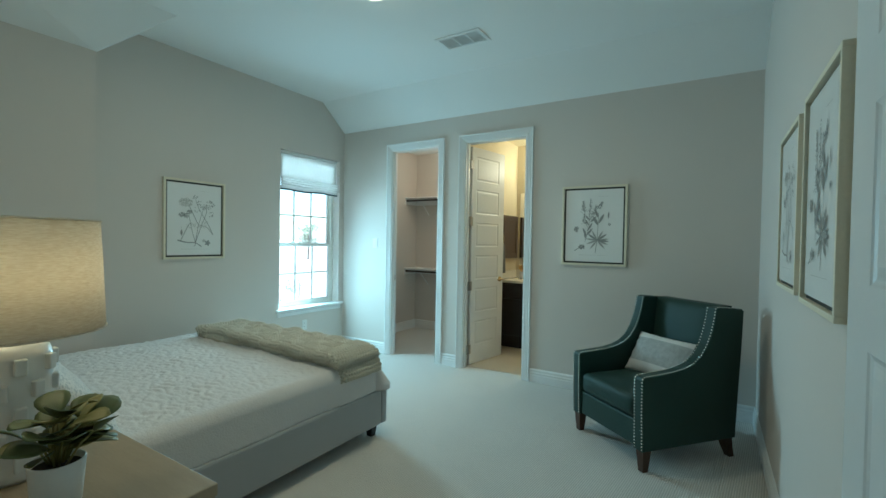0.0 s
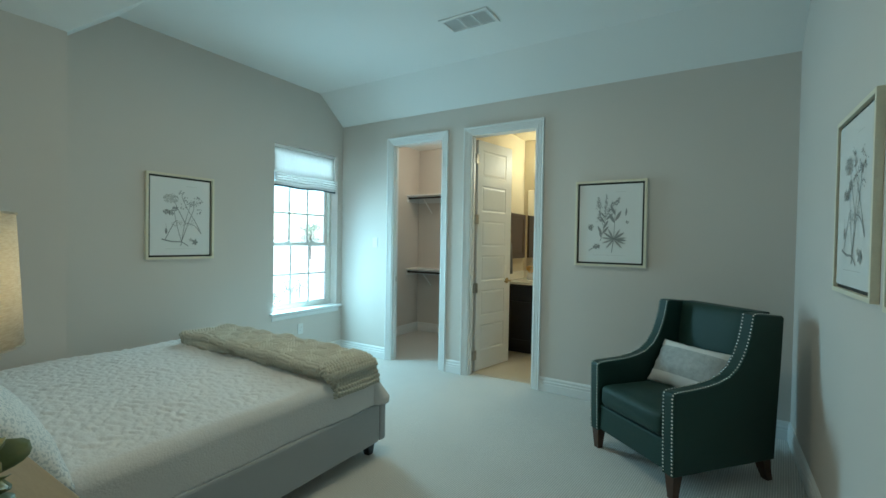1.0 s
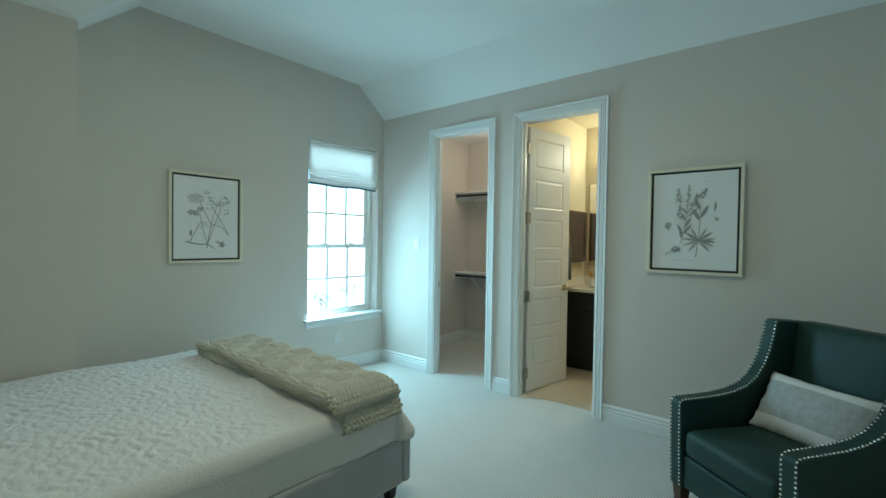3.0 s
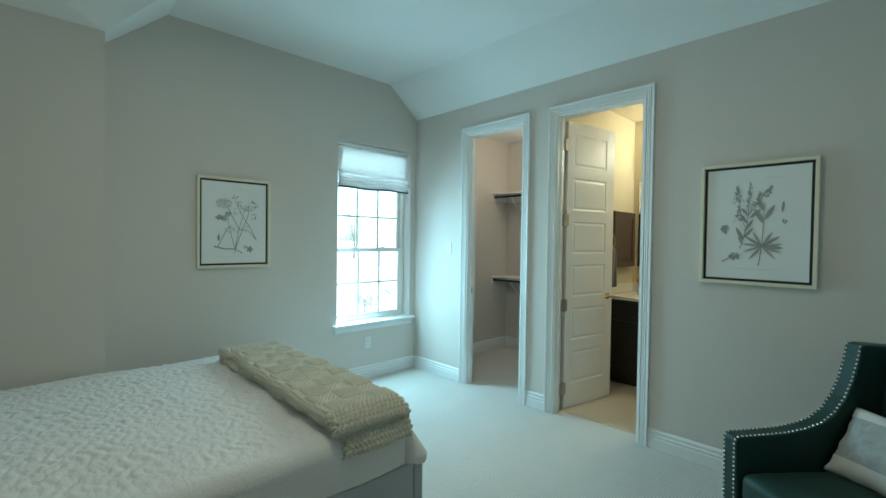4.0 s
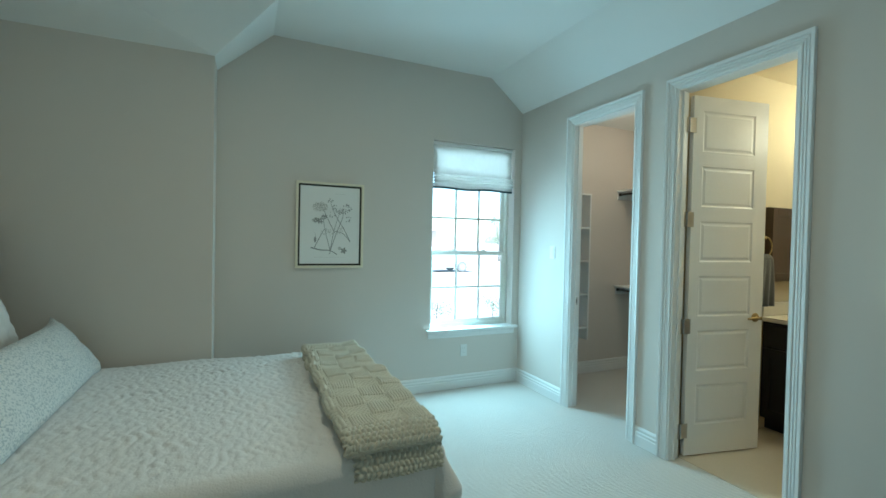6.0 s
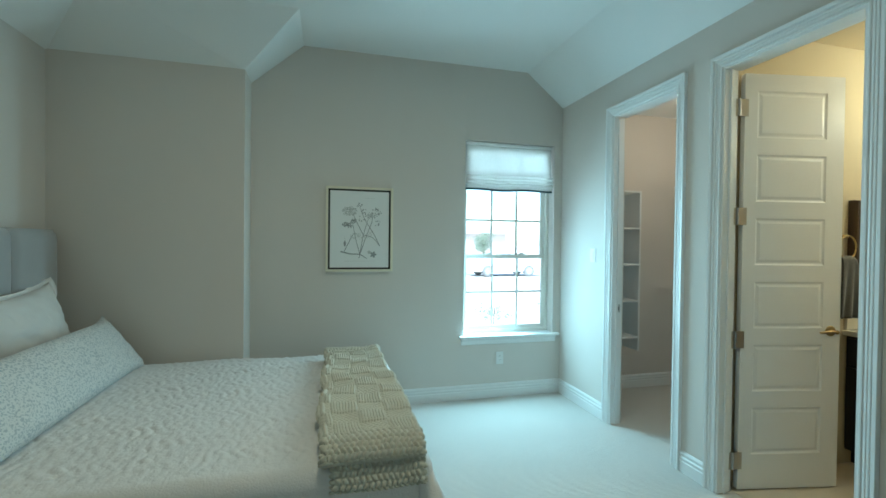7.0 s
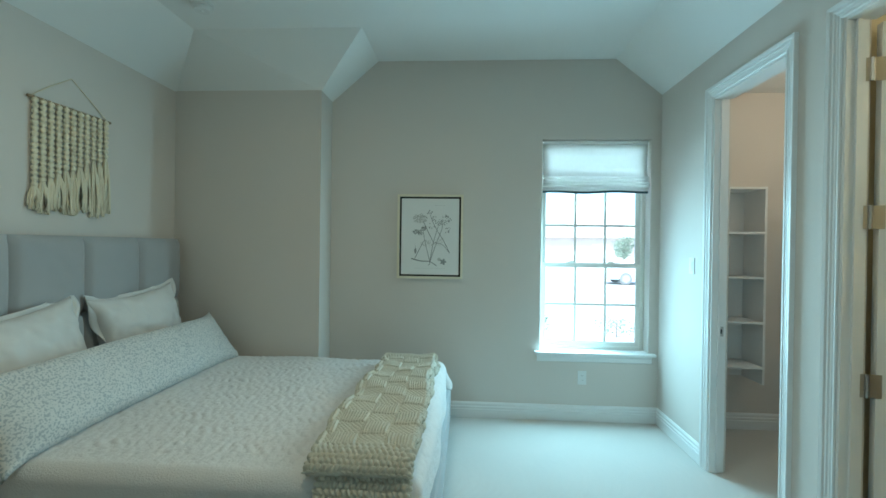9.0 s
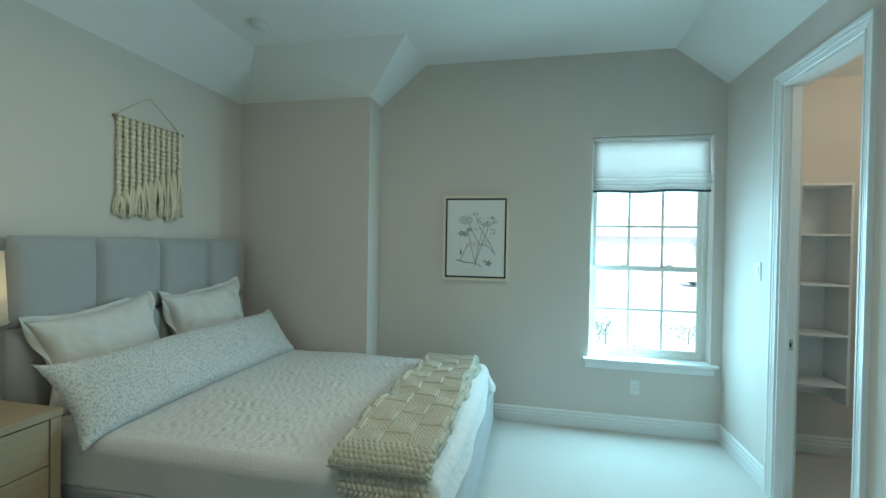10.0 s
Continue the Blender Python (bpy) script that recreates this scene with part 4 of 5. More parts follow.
def dots(bm, x, y, rx, ry, n, size, z, rnd):
    for _ in range(n):
        a, q = rnd.uniform(0, 2 * math.pi), math.sqrt(rnd.random())
        blade(bm, x + rx * q * math.cos(a), y + ry * q * math.sin(a), rnd.uniform(0, 360), size * rnd.uniform(0.7, 1.4), size * rnd.uniform(0.4, 0.8), z + rnd.uniform(0, 0.0002))


def umbel_art(dark, pale, rnd):
    Z = 0.0
    for p in ([(-0.01, -0.245), (0.0, -0.215), (-0.035, -0.08), (-0.055, 0.02), (-0.06, 0.06)], [(0.0, -0.22), (0.05, -0.07), (0.10, 0.06), (0.11, 0.11), (0.16, 0.14)], [(0.0, -0.22), (0.03, -0.05), (0.07, 0.09)],
              [(0.035, -0.06), (-0.04, 0.09), (-0.06, 0.14)], [(-0.13, -0.19), (-0.06, -0.05), (-0.03, -0.03)], [(0.17, -0.14), (0.12, -0.04), (0.04, 0.09), (0.0, 0.19)], [(0.04, -0.05), (0.11, -0.07), (0.17, -0.14)]):
        stroke(dark, p, 0.0065, Z)
    stroke(dark, [(-0.16, -0.19), (-0.08, -0.21), (0.0, -0.215), (0.06, -0.25)], 0.012, Z + 0.0003)
    dots(pale, -0.085, 0.155, 0.062, 0.036, 150, 0.010, Z, rnd)
    dots(dark, -0.085, 0.165, 0.062, 0.026, 50, 0.006, Z + 0.0004, rnd)
    for x, y in ((-0.125, 0.04), (-0.085, 0.035), (-0.055, 0.07)):
        dots(dark, x, y, 0.022, 0.020, 60, 0.009, Z + 0.0003, rnd)
    for x, y in ((0.0, 0.205), (0.03, 0.155), (0.01, 0.09), (0.10, 0.13), (0.13, 0.18), (0.17, 0.14), (0.115, 0.12), (0.145, 0.06), (0.07, 0.115)):
        dots(dark, x, y, 0.028, 0.022, 11, 0.0115, Z + 0.0003, rnd)
    for x, y in ((-0.02, -0.05), (0.02, -0.07), (0.06, -0.06), (0.09, -0.03), (-0.05, -0.06)):
        dots(pale, x, y, 0.034, 0.02, 16, 0.009, Z + 0.0003, rnd)
    blade(dark, -0.125, -0.15, 90, 0.055, 0.020, Z)
    stroke(dark, [(-0.12, -0.10), (-0.13, -0.06)], 0.002, Z)
    for k in range(5):
        blade(dark, 0.115, -0.215, 72 * k, 0.03, 0.018, Z)
        blade(pale, 0.08, -0.195, 72 * k + 20, 0.018, 0.012, Z)


def herb_art(dark, pale, rnd):
    Z = 0.0
    stroke(dark, [(-0.075, -0.15), (-0.045, -0.03), (-0.035, 0.08), (-0.03, 0.22)], 0.005, Z)
    stroke(dark, [(-0.035, 0.05), (0.02, 0.14), (0.06, 0.20)], 0.004, Z)
    stroke(dark, [(-0.05, -0.02), (-0.075, 0.06), (-0.085, 0.21)], 0.004, Z)
    stroke(dark, [(0.02, -0.25), (0.035, -0.12), (0.04, 0.0), (0.045, 0.12)], 0.006, Z)
    for x0, y0, x1, y1 in ((-0.03, 0.06, -0.03, 0.235), (-0.085, 0.13, -0.095, 0.22), (0.0, 0.10, 0.02, 0.18), (0.04, 0.16, 0.075, 0.21), (-0.085, 0.02, -0.085, 0.10)):
        for k in range(9):
            a = k / 8
            dots(dark, x0 + (x1 - x0) * a, y0 + (y1 - y0) * a, 0.028 * (1.05 - a), 0.010, 8, 0.0085, Z + 0.0003, rnd)
    for x, y, a, L, W in ((-0.06, -0.10, 115, 0.09, 0.026), (-0.06, -0.09, 52, 0.085, 0.024), (-0.055, -0.05, 60, 0.09, 0.024), (-0.04, 0.0, 120, 0.07, 0.02), (-0.03, 0.03, 45, 0.08, 0.026), (-0.035, 0.05, 130, 0.06, 0.018), (-0.07, -0.12, 100, 0.06, 0.02),
                          (0.042, 0.0, 118, 0.10, 0.034), (0.045, 0.02, 62, 0.10, 0.032), (0.045, 0.07, 115, 0.09, 0.030)):
        blade(dark, x, y, a, L, W * 0.78, Z + 0.0002, 0.06)
    for a in (8, 35, 60, 118, 145, 172, 200, 232, 312, 338, 355):
        blade(dark if a % 2 else pale, 0.035, -0.135, a, 0.105, 0.019, Z + 0.0005, 0.08)
        blade(dark, 0.035, -0.135, a, 0.09, 0.008, Z + 0.0008)
    dots(dark, -0.155, -0.03, 0.017, 0.022, 70, 0.010, Z, rnd)
    dots(dark, 0.14, 0.01, 0.012, 0.010, 25, 0.008, Z, rnd)
    blade(dark, 0.128, 0.06, 85, 0.07, 0.014, Z)
    stroke(dark, [(-0.17, -0.235), (-0.13, -0.21), (-0.08, -0.195)], 0.007, Z)
    dots(dark, -0.105, -0.20, 0.028, 0.012, 36, 0.014, Z + 0.0003, rnd)


def framed_print(m, art, w, h, seed, label, dep=0.034):
    """Local x across, y up, z out of the wall."""
    rnd = random.Random(seed)
    t = thing("framed_print", label, "picture", m, "botanical prints")
    f = 0.019
    for nm, r in (("frame_rail", (-w / 2, w / 2, h / 2 - f, h / 2)), ("frame_rail", (-w / 2, w / 2, -h / 2, -h / 2 + f)), ("frame_stile", (-w / 2, -w / 2 + f, -h / 2 + f, h / 2 - f)), ("frame_stile", (w / 2 - f, w / 2, -h / 2 + f, h / 2 - f))):
        part(nm, boxes((*r, 0, dep), bevel=0.0015), FRAME, t, "pale ash frame")
    a, b = w / 2 - f, h / 2 - f
    g = 0.0155
    part("liner", boxes((-a, a, -b, b, 0.004, 0.010)), LINER, t, "black inner liner")
    part("sheet", boxes((-a + g, a - g, -b + g, b - g, 0.010, 0.018), bevel=0.001), PAPER, t, "pale grey printed sheet")
    dark, pale = bmesh.new(), bmesh.new()
    art(dark, pale, rnd)
    for y, x0, x1 in ((-0.272, -0.13, 0.13), (0.268, 0.04, 0.13)):
        stroke(pale, [(x0, y), ((x0 + x1) / 2, y), (x1, y)], 0.0022, 0)
    for bmx, mt, z in ((dark, INK, 0.0192), (pale, INKLIGHT, 0.0187)):
        for q in bmx.faces:
            q.normal_update()
            if q.normal.z < 0:
                q.normal_flip()
        ob = tagged(part("drawing", bmx, mt, t, "grey botanical drawing"), kind="stuff")
        ob.location.z = z
    return t


framed_print(pose(XW, 5.743, 1.545, 90, 0, 90), umbel_art, 0.565, 0.722, 3, "umbel botanical print in a pale ash frame")
framed_print(pose(-0.816, YD, 1.553, 90, 0, 0), herb_art, 0.58, 0.735, 5, "flowering herb botanical print in a pale ash frame")
framed_print(pose(XE, 5.332, 1.562, 90, 0, -90), herb_art, 0.57, 0.765, 7, "leafy botanical print on the wall beside the entry door", 0.030)
framed_print(pose(XE, 6.06, 1.56, 90, 0, -90), umbel_art, 0.575, 0.745, 9, "stemmed botanical print on the wall behind the armchair", 0.026)

# ---------- wall hanging ----------


def macrame():
    rnd = random.Random(6)
    t = thing("macrame_hanging", "cream cotton macrame wall hanging on a wooden dowel", "wall hanging", pose(-2.81, YH, 2.28))
    part("dowel", sweep(bmesh.new(), [(-0.285, 0.016, 0), (0, 0.016, 0), (0.285, 0.016, 0)], 0.009, 12), OAK, t, "wooden dowel", smooth=True)
    part("hanging_cord", sweep(bmesh.new(), [(-0.27, 0.012, 0.0), (-0.14, 0.006, 0.10), (0.0, 0.004, 0.195), (0.14, 0.006, 0.10), (0.27, 0.012, 0.0)], 0.003, 6), COTTON, t, smooth=True)
    n = 11
    for i in range(n):
        x = 0.245 - 0.49 * i / (n - 1)
        long = 0.515 - 0.025 * i
        bm = bmesh.new()
        pitch = 0.032
        prof = []
        k = int(long / pitch)
        for j in range(k * 4 + 1):
            q = j / 4
            prof.append((0.0075 + 0.0125 * abs(math.sin(math.pi * q)) ** 0.7, -q * pitch))
        lathe(bm, [(0, 0.012)] + prof + [(0, -k * pitch)], 10)
        bmesh.ops.scale(bm, verts=bm.verts, vec=(1.0, 0.8, 1.0))
        bmesh.ops.translate(bm, verts=bm.verts, vec=(x, 0.020, 0.002))
        part("knotted_cord", bm, COTTON, t, smooth=True)
        bm = bmesh.new()
        end = -0.635 - 0.02 * math.sin(i * 1.7)
        z0 = -k * pitch + 0.02
        for s in range(24):
            dx, dy = rnd.uniform(-0.027, 0.027), rnd.uniform(0.006, 0.034)
            zz = end + rnd.uniform(-0.012, 0.02)
            sweep(bm, [(x + dx * 0.2, 0.018, z0), (x + dx * 0.8, dy, z0 * 0.66 + zz * 0.34), (x + dx + rnd.uniform(-0.006, 0.006), dy, z0 * 0.3 + zz * 0.7), (x + dx * 1.25, dy, zz)], 0.0052, 6, (0.9, 1, 1, 1.2))
        part("tassel", bm, COTTON, t, smooth=True)


macrame()

# ---------- ceiling fittings, plates ----------


def vent():
    t = thing("ceiling_vent", "white metal ceiling air register", "vent", pose(-1.678, 6.672, TOP, 180, 0, 0))
    part("frame", boxes((-0.205, 0.205, -0.118, -0.09, 0, 0.010), (-0.205, 0.205, 0.09, 0.118, 0, 0.010), (-0.205, -0.177, -0.09, 0.09, 0, 0.010), (0.177, 0.205, -0.09, 0.09, 0, 0.010), (-0.068, -0.052, -0.09, 0.09, 0, 0.009), (0.052, 0.068, -0.09, 0.09, 0, 0.009), bevel=0.002), TRIM, t)
    part("backing", boxes((-0.18, 0.18, -0.092, 0.092, -0.002, 0.001)), PLASTIC, t, "pale grey duct opening")
    for x0, x1 in ((-0.177, -0.068), (-0.052, 0.052), (0.068, 0.177)):
        for k in range(11):
            y = -0.082 + 0.0164 * k
            bm = boxes((x0, x1, -0.0078, 0.0078, -0.0008, 0.0008))
            ob = part("slat", bm, TRIM, t)
            ob.matrix_basis = pose(0, y, 0.005, 16, 0, 0)


vent()
t = thing("smoke_detector", "round white smoke detector on the ceiling", "smoke detector", pose(-3.05, 4.27, TOP, 180, 0, 0))
part("base_ring", lathe(bmesh.new(), [(0, 0), (0.072, 0), (0.072, 0.012), (0.062, 0.014), (0, 0.014)], 32), PLASTIC, t, smooth=False)
part("cover", lathe(bmesh.new(), [(0, 0.014), (0.058, 0.014), (0.058, 0.022), (0.052, 0.024), (0.052, 0.030), (0.056, 0.032), (0.048, 0.044), (0, 0.046)], 32), PLASTIC, t, smooth=False)
part("test_button", lathe(bmesh.new(), [(0, 0.044), (0.012, 0.044), (0.011, 0.050), (0, 0.051)], 16), PLASTIC, t)

DOME = emitter("lit_frosted_glass", (1.0, 0.80, 0.52), 0.8)
t = thing("ceiling_light", "lit frosted glass dome ceiling light", "ceiling light", pose(LX, LY, TOP, 180, 0, 0))
part("canopy", lathe(bmesh.new(), [(0, 0), (0.165, 0), (0.165, 0.03), (0.15, 0.035), (0, 0.035)], 40), NICKEL, t, smooth=False)
part("shade", lathe(bmesh.new(), [(0.15, 0.035), (0.155, 0.05), (0.135, 0.085), (0.09, 0.11), (0, 0.122)], 40), DOME, t, "lit frosted glass dome", smooth=True)
lamp("ceiling_lamp_light", "AREA", CEILING_W, (1.0, 0.80, 0.52), pose(LX, LY, TOP - 0.13), size=0.24, size_y=0.24)


def plate(name, m, label, rocker):
    t = thing(name, label, name.replace("_", " "), m)
    part("cover_plate", boxes((-0.036, 0.036, -0.058, 0.058, 0, 0.006), bevel=0.002), PLASTIC, t)
    if rocker:
        part("rocker", boxes((-0.016, 0.016, -0.033, 0.033, 0.006, 0.010), bevel=0.0015), PLASTIC, t)
    else:
        for y in (-0.02, 0.02):
            s = part("socket", boxes((-0.016, 0.016, y - 0.014, y + 0.014, 0.006, 0.008), bevel=0.001), PLASTIC, t)
            # Slots are not cut: dark slips paint the shade inside them
            for x in (-0.006, 0.006):
                part("slot", boxes((x - 0.001, x + 0.001, y - 0.003, y + 0.005, 0.008, 0.0084)), DARKGAP, s)


plate("light_switch", pose(-3.44, YD, 1.348, 90, 0, 0), "white rocker light switch on the wall", True)
plate("outlet", pose(XW, 7.05, 0.366, 90, 0, 90), "white duplex power outlet under the window", False)

# ---------- closet ----------
for nm, z in (("upper", 2.03), ("lower", 0.95)):
    t = thing("closet_shelf", "white closet shelf with a dark hanging rod", "shelf", pose(-3.93, NC, z), "closet shelves")
    part("board", boxes((0, 1.57, -0.31, 0, -0.001, 0.018), bevel=0.002), TRIM, t)
    part("end_cleat", boxes((0.0, 0.018, -0.30, 0, -0.085, -0.002), bevel=0.002), TRIM, t)
    part("back_cleat", boxes((0.02, 1.57, -0.018, 0, -0.085, -0.002), bevel=0.002), TRIM, t)
    part("rod", sweep(bmesh.new(), [(0.05, -0.285, -0.032), (0.8, -0.285, -0.032), (1.57, -0.285, -0.032)], 0.012, 14), BLACKMETAL, t, "dark metal hanging rod", smooth=True)
    part("rod_cup", boxes((0.018, 0.05, -0.297, -0.273, -0.046, -0.018), bevel=0.003), BLACKMETAL, t)
    part("brace", sweep(bmesh.new(), [(0.25, -0.27, -0.02), (0.25, -0.14, -0.13), (0.25, -0.012, -0.24)], 0.009, 8), TRIM, t, "white diagonal bracket")
t = thing("shelf_tower", "white built-in closet shelf tower on the wall", "shelves", pose(-3.93, 7.85, 0.50))
part("side_panel", boxes((0.0, 0.26, 0.47, 0.488, -0.06, 1.45), bevel=0.002), TRIM, t)
part("side_panel", boxes((0.0, 0.26, 0.0, 0.018, -0.06, 1.45), bevel=0.002), TRIM, t)
part("back_panel", boxes((0.0, 0.006, 0.0182, 0.4698, -0.055, 1.45)), TRIM, t)
for k in range(5):
    part("shelf", boxes((0.0062, 0.262, 0.018, 0.47, 0.06 + 0.343 * k, 0.076 + 0.343 * k), bevel=0.002), TRIM, t)
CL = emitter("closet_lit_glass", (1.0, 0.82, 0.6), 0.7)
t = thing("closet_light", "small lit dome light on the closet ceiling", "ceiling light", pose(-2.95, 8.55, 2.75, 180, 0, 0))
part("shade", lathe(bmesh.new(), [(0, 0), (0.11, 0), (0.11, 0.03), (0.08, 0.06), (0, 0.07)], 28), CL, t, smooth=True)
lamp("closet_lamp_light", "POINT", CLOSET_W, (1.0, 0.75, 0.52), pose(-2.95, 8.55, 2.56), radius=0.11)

# ---------- bathroom ----------
v = thing("vanity_cabinet", "espresso wood vanity cabinet with panelled doors", "cabinet", pose(XB + 0.002, NB, 0))
VW, VD = 1.6, 0.56
part("carcass", boxes((0, VW, -VD + 0.02, 0, 0.10, 0.86)), ESPRESSO, v)
part("toe_kick", boxes((0, VW, -VD + 0.08, 0, 0.004, 0.10)), ESPRESSO, v)
for k in range(4):
    a = 0.01 + 0.4 * k
    dr = part("cabinet_door", boxes((a, a + 0.06, -VD, -VD + 0.019, 0.12, 0.65), (a + 0.32, a + 0.38, -VD, -VD + 0.019, 0.12, 0.65), (a + 0.06, a + 0.32, -VD, -VD + 0.019, 0.12, 0.18), (a + 0.06, a + 0.32, -VD, -VD + 0.019, 0.59, 0.65), (a + 0.06, a + 0.32, -VD + 0.008, -VD + 0.018, 0.18, 0.59)), ESPRESSO, v)
    part("drawer_front", boxes((a, a + 0.38, -VD, -VD + 0.019, 0.67, 0.84), bevel=0.003), ESPRESSO, v)
c = tagged(part("countertop", boxes((XB + 0.002, XB + VW, NB - VD - 0.03, NB, 0.861, 0.895), bevel=0.004), QUARTZ, None, "cream vanity countertop with backsplash"), category="countertop")
part("backsplash", boxes((XB + 0.002, XB + VW, NB - 0.02, NB, 0.896, 1.0), bevel=0.003), QUARTZ, c)
part("side_splash", boxes((XB + 0.002, XB + 0.02, NB - VD - 0.01, NB - 0.021, 0.896, 1.0), bevel=0.003), QUARTZ, c)
t = thing("vanity_mirror", "frameless wall mirror over the vanity", "mirror", pose(XB, NB, 0))
part("mirror_glass", boxes((0.06, 1.5, -0.008, -0.002, 1.06, 2.08), bevel=0.002), MIRROR, t)
t = thing("medicine_cabinet", "brown wood wall cabinet with a recessed panel door", "cabinet", pose(XB, 9.04, 1.46))
part("body", boxes((0.0, 0.04, -0.235, 0.235, -0.29, 0.29), bevel=0.003), BROWNWOOD, t)
dd = part("cabinet_door", boxes((0.042, 0.06, -0.24, -0.18, -0.285, 0.285), (0.042, 0.06, 0.18, 0.24, -0.285, 0.285), (0.042, 0.06, -0.18, 0.18, -0.285, -0.225), (0.042, 0.06, -0.18, 0.18, 0.225, 0.285), bevel=0.002), BROWNWOOD, t)
part("door_panel", boxes((0.042, 0.050, -0.18, 0.18, -0.225, 0.225)), BROWNWOOD, dd)
t = thing("towel_ring", "brass towel ring on the bathroom wall", "towel ring", pose(XB + 0.02, 8.70, 1.44))
part("mount", sweep(bmesh.new(), [(0, 0, 0.07), (0.025, 0, 0.07), (0.05, 0, 0.07)], 0.012, 12), BRASS, t, smooth=True)
part("ring", sweep(bmesh.new(), [(0.05, 0.075 * math.sin(2 * math.pi * k / 32), 0.075 * math.cos(2 * math.pi * k / 32)) for k in range(33)], 0.005, 8), BRASS, t, smooth=True)
bm = bmesh.new()


def hang(a, b):
    u = 2 * a - 1
    q = 2 * b - 1
    x = 0.05 + (0.016 if q > 0 else -0.016) * (1 - max(0, 1 - abs(q) * 12)) + 0.010 * math.sin(u * 7 + q * 2) * abs(q)
    return Vector((x, u * (0.055 + 0.03 * abs(q) ** 0.5), -0.072 + 0.012 * (1 - min(1, abs(q) * 8)) - 0.38 * abs(q)))


sheet(bm, 16, 40, hang)
ob = tagged(part("hand_towel", bm, TOWEL, None, "charcoal flecked hand towel hanging from the brass ring", smooth=True), category="towel")
ob.matrix_world = pose(XB + 0.02, 8.70, 1.44)
ob.modifiers.new("thickness", "SOLIDIFY").thickness = 0.006
t = thing("vanity_light", "lit glass vanity sconce on a dark bar", "wall light", pose(XB + 0.32, NB, 2.30))
part("bar", boxes((-0.12, 0.70, -0.03, 0, -0.04, 0.03), bevel=0.006), BLACKMETAL, t)
VG = emitter("lit_vanity_glass", (1.0, 0.86, 0.58), 4.0)
for x in (0.0, 0.29, 0.58):
    part("holder", lathe(bmesh.new(), [(0, -0.03), (0.03, -0.03), (0.03, 0.0), (0, 0.0)], 16, x, -0.085), BLACKMETAL, t)
    part("arm", boxes((x - 0.008, x + 0.008, -0.085, -0.03, -0.022, -0.008)), BLACKMETAL, t)
    part("glass_shade", lathe(bmesh.new(), [(0, 0.001), (0.035, 0.001), (0.048, 0.06), (0.05, 0.15), (0.044, 0.15), (0, 0.13)], 20, x, -0.085), VG, t, "lit frosted glass shade", smooth=True)
lamp("vanity_lamp_light", "POINT", BATH_W, (1.0, 0.85, 0.62), pose(XB + 0.86, NB - 0.26, 2.42), radius=0.1)
rnd = random.Random(2)
t = thing("flower_vase", "small vase of yellow flowers on the vanity", "flowers", pose(-2.06, 9.10, 0.8952))
part("vase", lathe(bmesh.new(), [(0, 0), (0.035, 0), (0.045, 0.04), (0.035, 0.09), (0.028, 0.10), (0.02, 0.09), (0, 0.085)], 24), CERAMIC, t, smooth=True)
for k in range(12):
    a, r = rnd.uniform(0, 6.28), rnd.uniform(0.01, 0.07)
    bm = bmesh.new()
    for j in range(7):
        m = Matrix.Translation((r * math.cos(a), r * math.sin(a), 0.145 + rnd.uniform(-0.03, 0.03))) @ Matrix.Rotation(2 * math.pi * j / 7, 4, "Z") @ Matrix.Rotation(radians(-25), 4, "Y")
        leaf(bm, m, 0.026, 0.02, 0.2)
    sweep(bm, [(0, 0, 0.07), (0.5 * r * math.cos(a), 0.5 * r * math.sin(a), 0.11), (r * math.cos(a), r * math.sin(a), 0.14)], 0.002, 5)
    part("blossom", bm, YELLOW, t, "yellow blossom")

# ---------- outside ----------
GROUND = material("pale_gravel", (0.60, 0.57, 0.53), 0.95, vary=0.25, scale=2, bump=0.6, fine=40, depth=0.02)
BRICK = material("pink_brick", (0.60, 0.52, 0.48), 0.9, vary=0.2, scale=12, bump=0.4, fine=30)
ROOF = material("grey_roof_shingle", (0.46, 0.43, 0.42), 0.9, vary=0.2, scale=6, bump=0.4, fine=30)
# Foliage colour is paled to imitate the haze of an overbright yard
SHRUB = material("shrub_leaf", (0.25, 0.31, 0.23), 0.6, vary=0.4, scale=8, bump=0.2)
BARK = material("tree_bark", (0.16, 0.12, 0.09), 0.9, vary=0.3, scale=12, bump=0.6, fine=40)
structure("ground", boxes((-600, -4.19, -600, 600, -0.5, -0.4)), GROUND, "pale gravel yard")


def clump(bm, rnd, centre, r, n, size):
    for _ in range(n):
        d = Vector((rnd.gauss(0, 1), rnd.gauss(0, 1), rnd.gauss(0, 1))).normalized() * r * rnd.uniform(0.45, 1.05)
        d.z *= 0.8
        m = Matrix.Translation(Vector(centre) + d) @ Euler((rnd.uniform(0, 6), rnd.uniform(0, 6), rnd.uniform(0, 6))).to_matrix().to_4x4()
        vs = [bm.verts.new(m @ Vector(c)) for c in ((0, 0, 0), (size * 0.5, size * 0.3, 0.01), (size, 0, 0), (size * 0.5, -size * 0.3, 0.01))]
        bm.faces.new(vs)


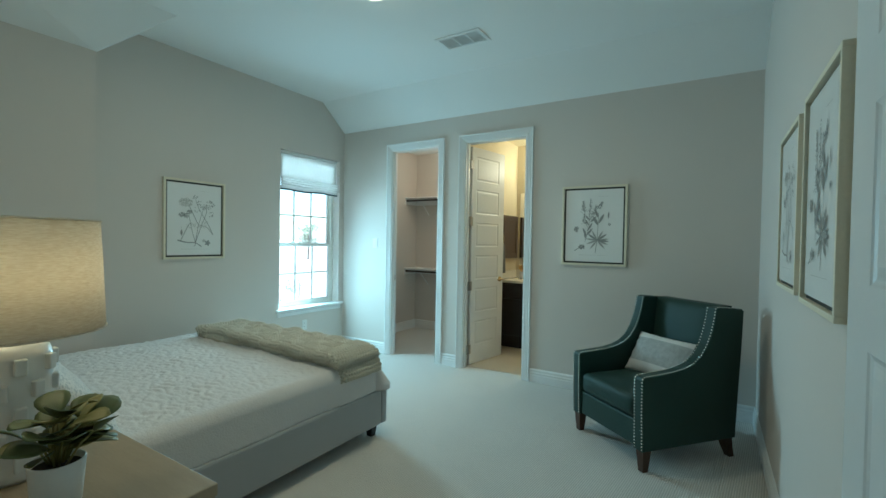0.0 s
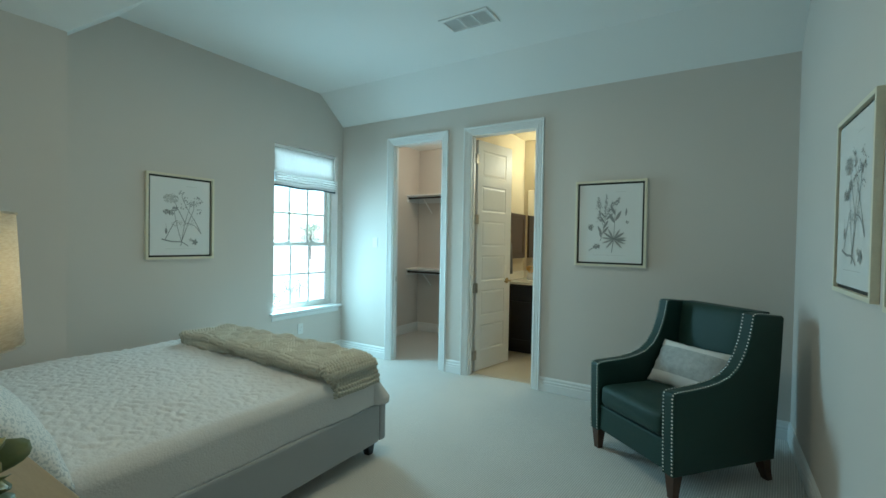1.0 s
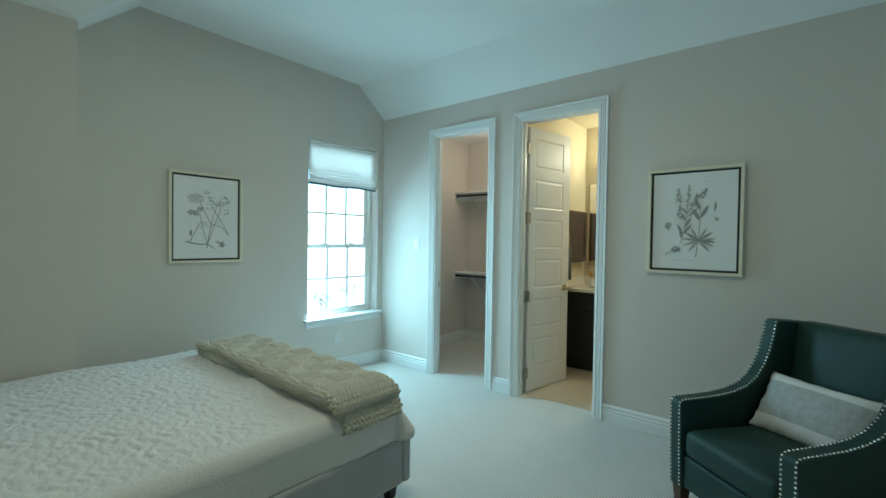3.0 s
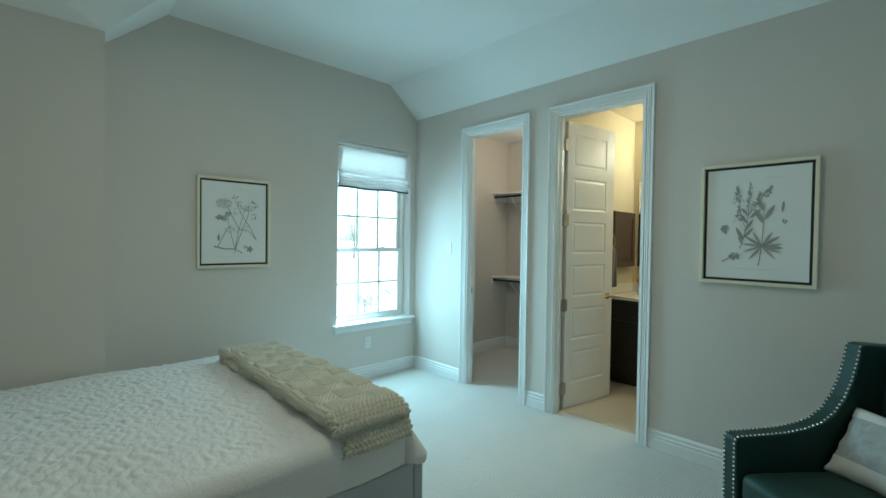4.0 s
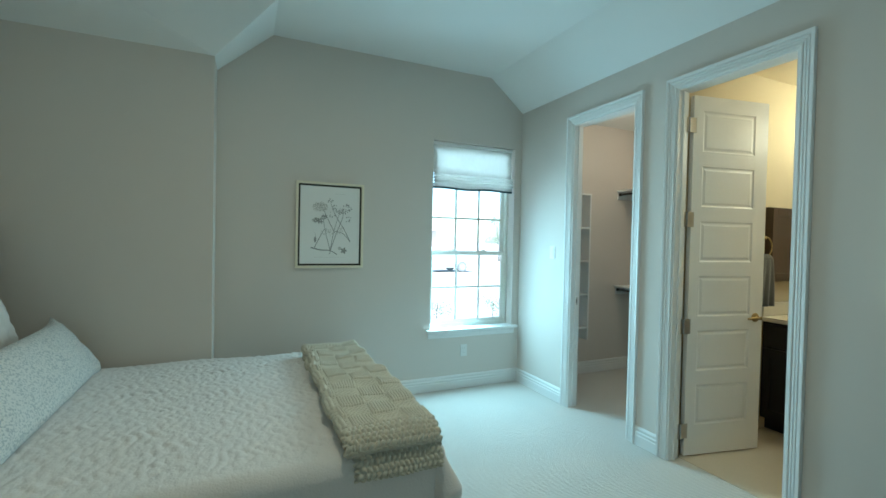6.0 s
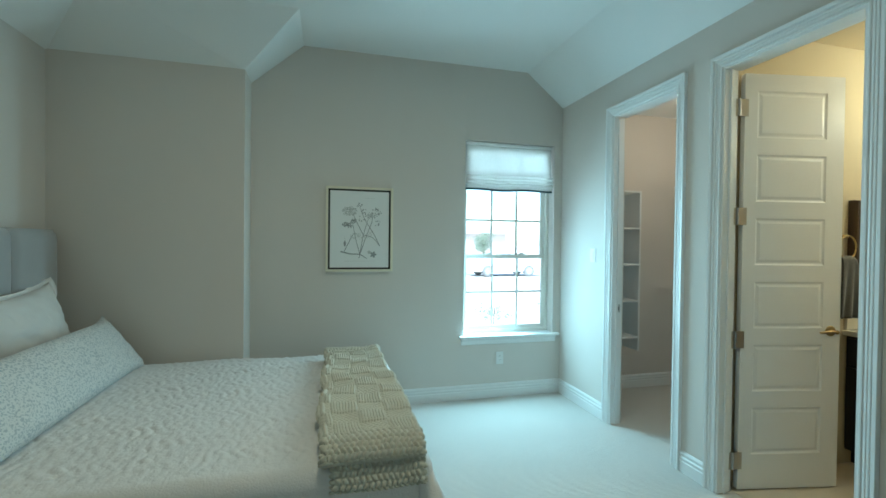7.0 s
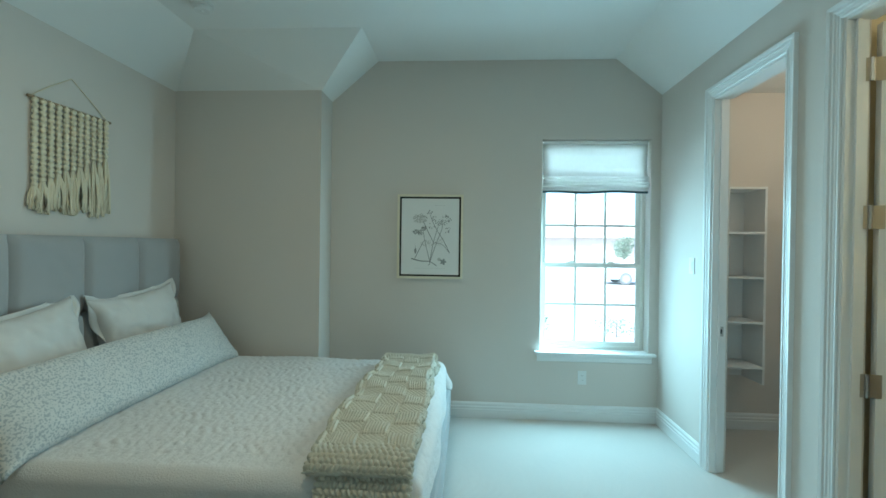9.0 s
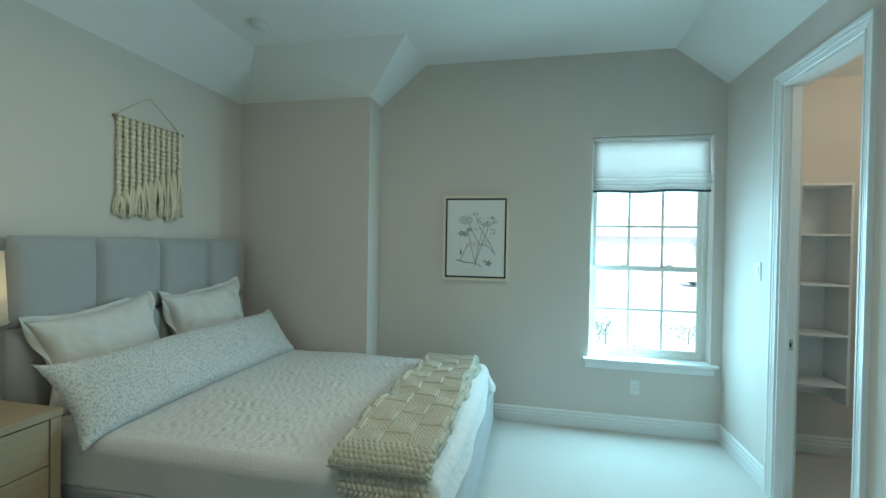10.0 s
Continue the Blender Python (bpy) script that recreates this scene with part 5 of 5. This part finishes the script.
rnd = random.Random(12)
for x, y, r in ((-6.6, 7.0, 0.24), (-7.0, 7.9, 0.28), (-6.8, 8.9, 0.22), (-9.2, 7.6, 0.4), (-9.6, 9.2, 0.36), (-9.4, 10.6, 0.34), (-6.4, 6.3, 0.2), (-10.5, 12.5, 0.45), (-7.4, 10.0, 0.25)):
    t = thing("shrub", "small green garden shrub in the gravel", "shrub", pose(x, y, -0.4), "garden shrubs")
    bm = bmesh.new()
    for k in range(5):
        clump(bm, rnd, (rnd.uniform(-r, r) * 0.6, rnd.uniform(-r, r) * 0.6, r * rnd.uniform(0.5, 1.1)), r * 0.62, 48, 0.055)
    part("foliage", bm, SHRUB, t)
    part("stem", sweep(bmesh.new(), [(0, 0, -0.02), (0.01, 0, r * 0.5), (0, 0.02, r)], 0.012, 6), BARK, t)
for x, y, hgt in ((-33, 17.5, 2.6), (-36, 27.0, 4.0), (-30, 30, 3.0)):
    t = thing("tree", "young leafy garden tree", "tree", pose(x, y, -0.4), "garden trees")
    bm = sweep(bmesh.new(), [(0, 0, -0.05), (0.03, 0, hgt * 0.25), (0, 0.05, hgt * 0.5), (0.05, 0, hgt * 0.85)], 0.09, 8, (1.2, 0.9, 0.7, 0.3))
    cr = bmesh.new()
    for k in range(14):
        a, q = rnd.uniform(0, 6.28), rnd.uniform(0.2, 1)
        c = (hgt * 0.28 * q * math.cos(a), hgt * 0.28 * q * math.sin(a), hgt * rnd.uniform(0.45, 1.0))
        sweep(bm, [(0.01, 0.02, hgt * 0.4), (c[0] * 0.5, c[1] * 0.5, (c[2] + hgt * 0.4) / 2), c], 0.03, 5, (1, 0.7, 0.3))
        clump(cr, rnd, c, hgt * 0.17, 70, 0.15)
    part("trunk", bm, BARK, t)
    part("crown", cr, SHRUB, t)
t = thing("neighbour_house", "pale brick single-storey house across the street", "house", pose(-44, 16, -0.4))
part("wall", boxes((-6, 0, -14, 8, 0, 2.9)), BRICK, t)
bm = bmesh.new()
a = [bm.verts.new(c) for c in ((-6.5, -14.5, 2.9), (0.5, -14.5, 2.9), (0.5, 8.5, 2.9), (-6.5, 8.5, 2.9))]
b = [bm.verts.new(c) for c in ((-3, -11, 5.0), (-3, 5, 5.0))]
for f in ((a[0], a[1], b[0]), (a[1], a[2], b[1], b[0]), (a[2], a[3], b[1]), (a[3], a[0], b[0], b[1]), (a[3], a[2], a[1], a[0])):
    bm.faces.new(f)
part("roof", bm, ROOF, t)
for y in (-10, -4, 3):
    w = part("window", boxes((0.002, 0.05, y - 0.8, y + 0.8, 0.9, 2.3), bevel=0.01), TRIM, t)
    part("pane", boxes((0.052, 0.06, y - 0.7, y + 0.7, 1.0, 2.2)), VINYL, w)


def parked_car():
    c = thing("parked_car", "white hatchback car parked along the street", "car", pose(-24, 15.4, -0.4))
    paint = material("white_car_paint", (0.75, 0.75, 0.74), 0.25, vary=0.02, bump=0)
    # Tyres are grey, not black: the outdoor haze is put into their colour
    rubber = material("tyre_rubber", (0.22, 0.22, 0.22), 0.8)
    prof = [(-2.1, 0.28), (-2.15, 0.6), (-2.05, 0.85), (-1.2, 0.98), (-0.55, 1.42), (0.9, 1.46), (1.65, 1.02), (2.05, 0.92), (2.12, 0.5), (2.05, 0.28)]
    bm = bmesh.new()
    A = [bm.verts.new((-0.85, y, z)) for y, z in prof]
    B = [bm.verts.new((0.85, y, z)) for y, z in prof]
    bm.faces.new(A)
    bm.faces.new(B[::-1])
    for k in range(len(prof)):
        bm.faces.new((A[k], B[k], B[(k + 1) % len(prof)], A[(k + 1) % len(prof)]))
    bmesh.ops.recalc_face_normals(bm, faces=bm.faces)
    bmesh.ops.bevel(bm, geom=list(bm.edges), offset=0.06, segments=2, affect="EDGES")
    part("body", bm, paint, c)
    for x in (-0.853, 0.853):
        for pts in (((-0.85, 1.02), (-0.5, 1.34), (0.15, 1.37), (0.15, 1.02)), ((0.22, 1.02), (0.22, 1.37), (0.85, 1.37), (1.25, 1.05))):
            bm = bmesh.new()
            v = [[bm.verts.new((x + dx, y, z)) for y, z in pts] for dx in (-0.008, 0.008)]
            bm.faces.new(v[0][::-1])
            bm.faces.new(v[1])
            for k in range(4):
                bm.faces.new((v[0][k], v[0][(k + 1) % 4], v[1][(k + 1) % 4], v[1][k]))
            bmesh.ops.recalc_face_normals(bm, faces=bm.faces)
            part("side_window", bm, UPHOLSTERY, c)
        for y in (-1.25, 1.25):
            w = part("wheel", lathe(bmesh.new(), [(0, -0.1), (0.2, -0.1), (0.31, -0.09), (0.33, 0), (0.31, 0.09), (0.2, 0.1), (0, 0.1)], 24), rubber, c)
            w.matrix_basis = pose(x * 0.93, y, 0.33, 0, 90, 0)
            part("rim", lathe(bmesh.new(), [(0, 0.08), (0.19, 0.1), (0.2, 0.12), (0, 0.115)] if x > 0 else [(0, -0.115), (0.2, -0.12), (0.19, -0.1), (0, -0.08)], 20), UPHOLSTERY, w)


parked_car()
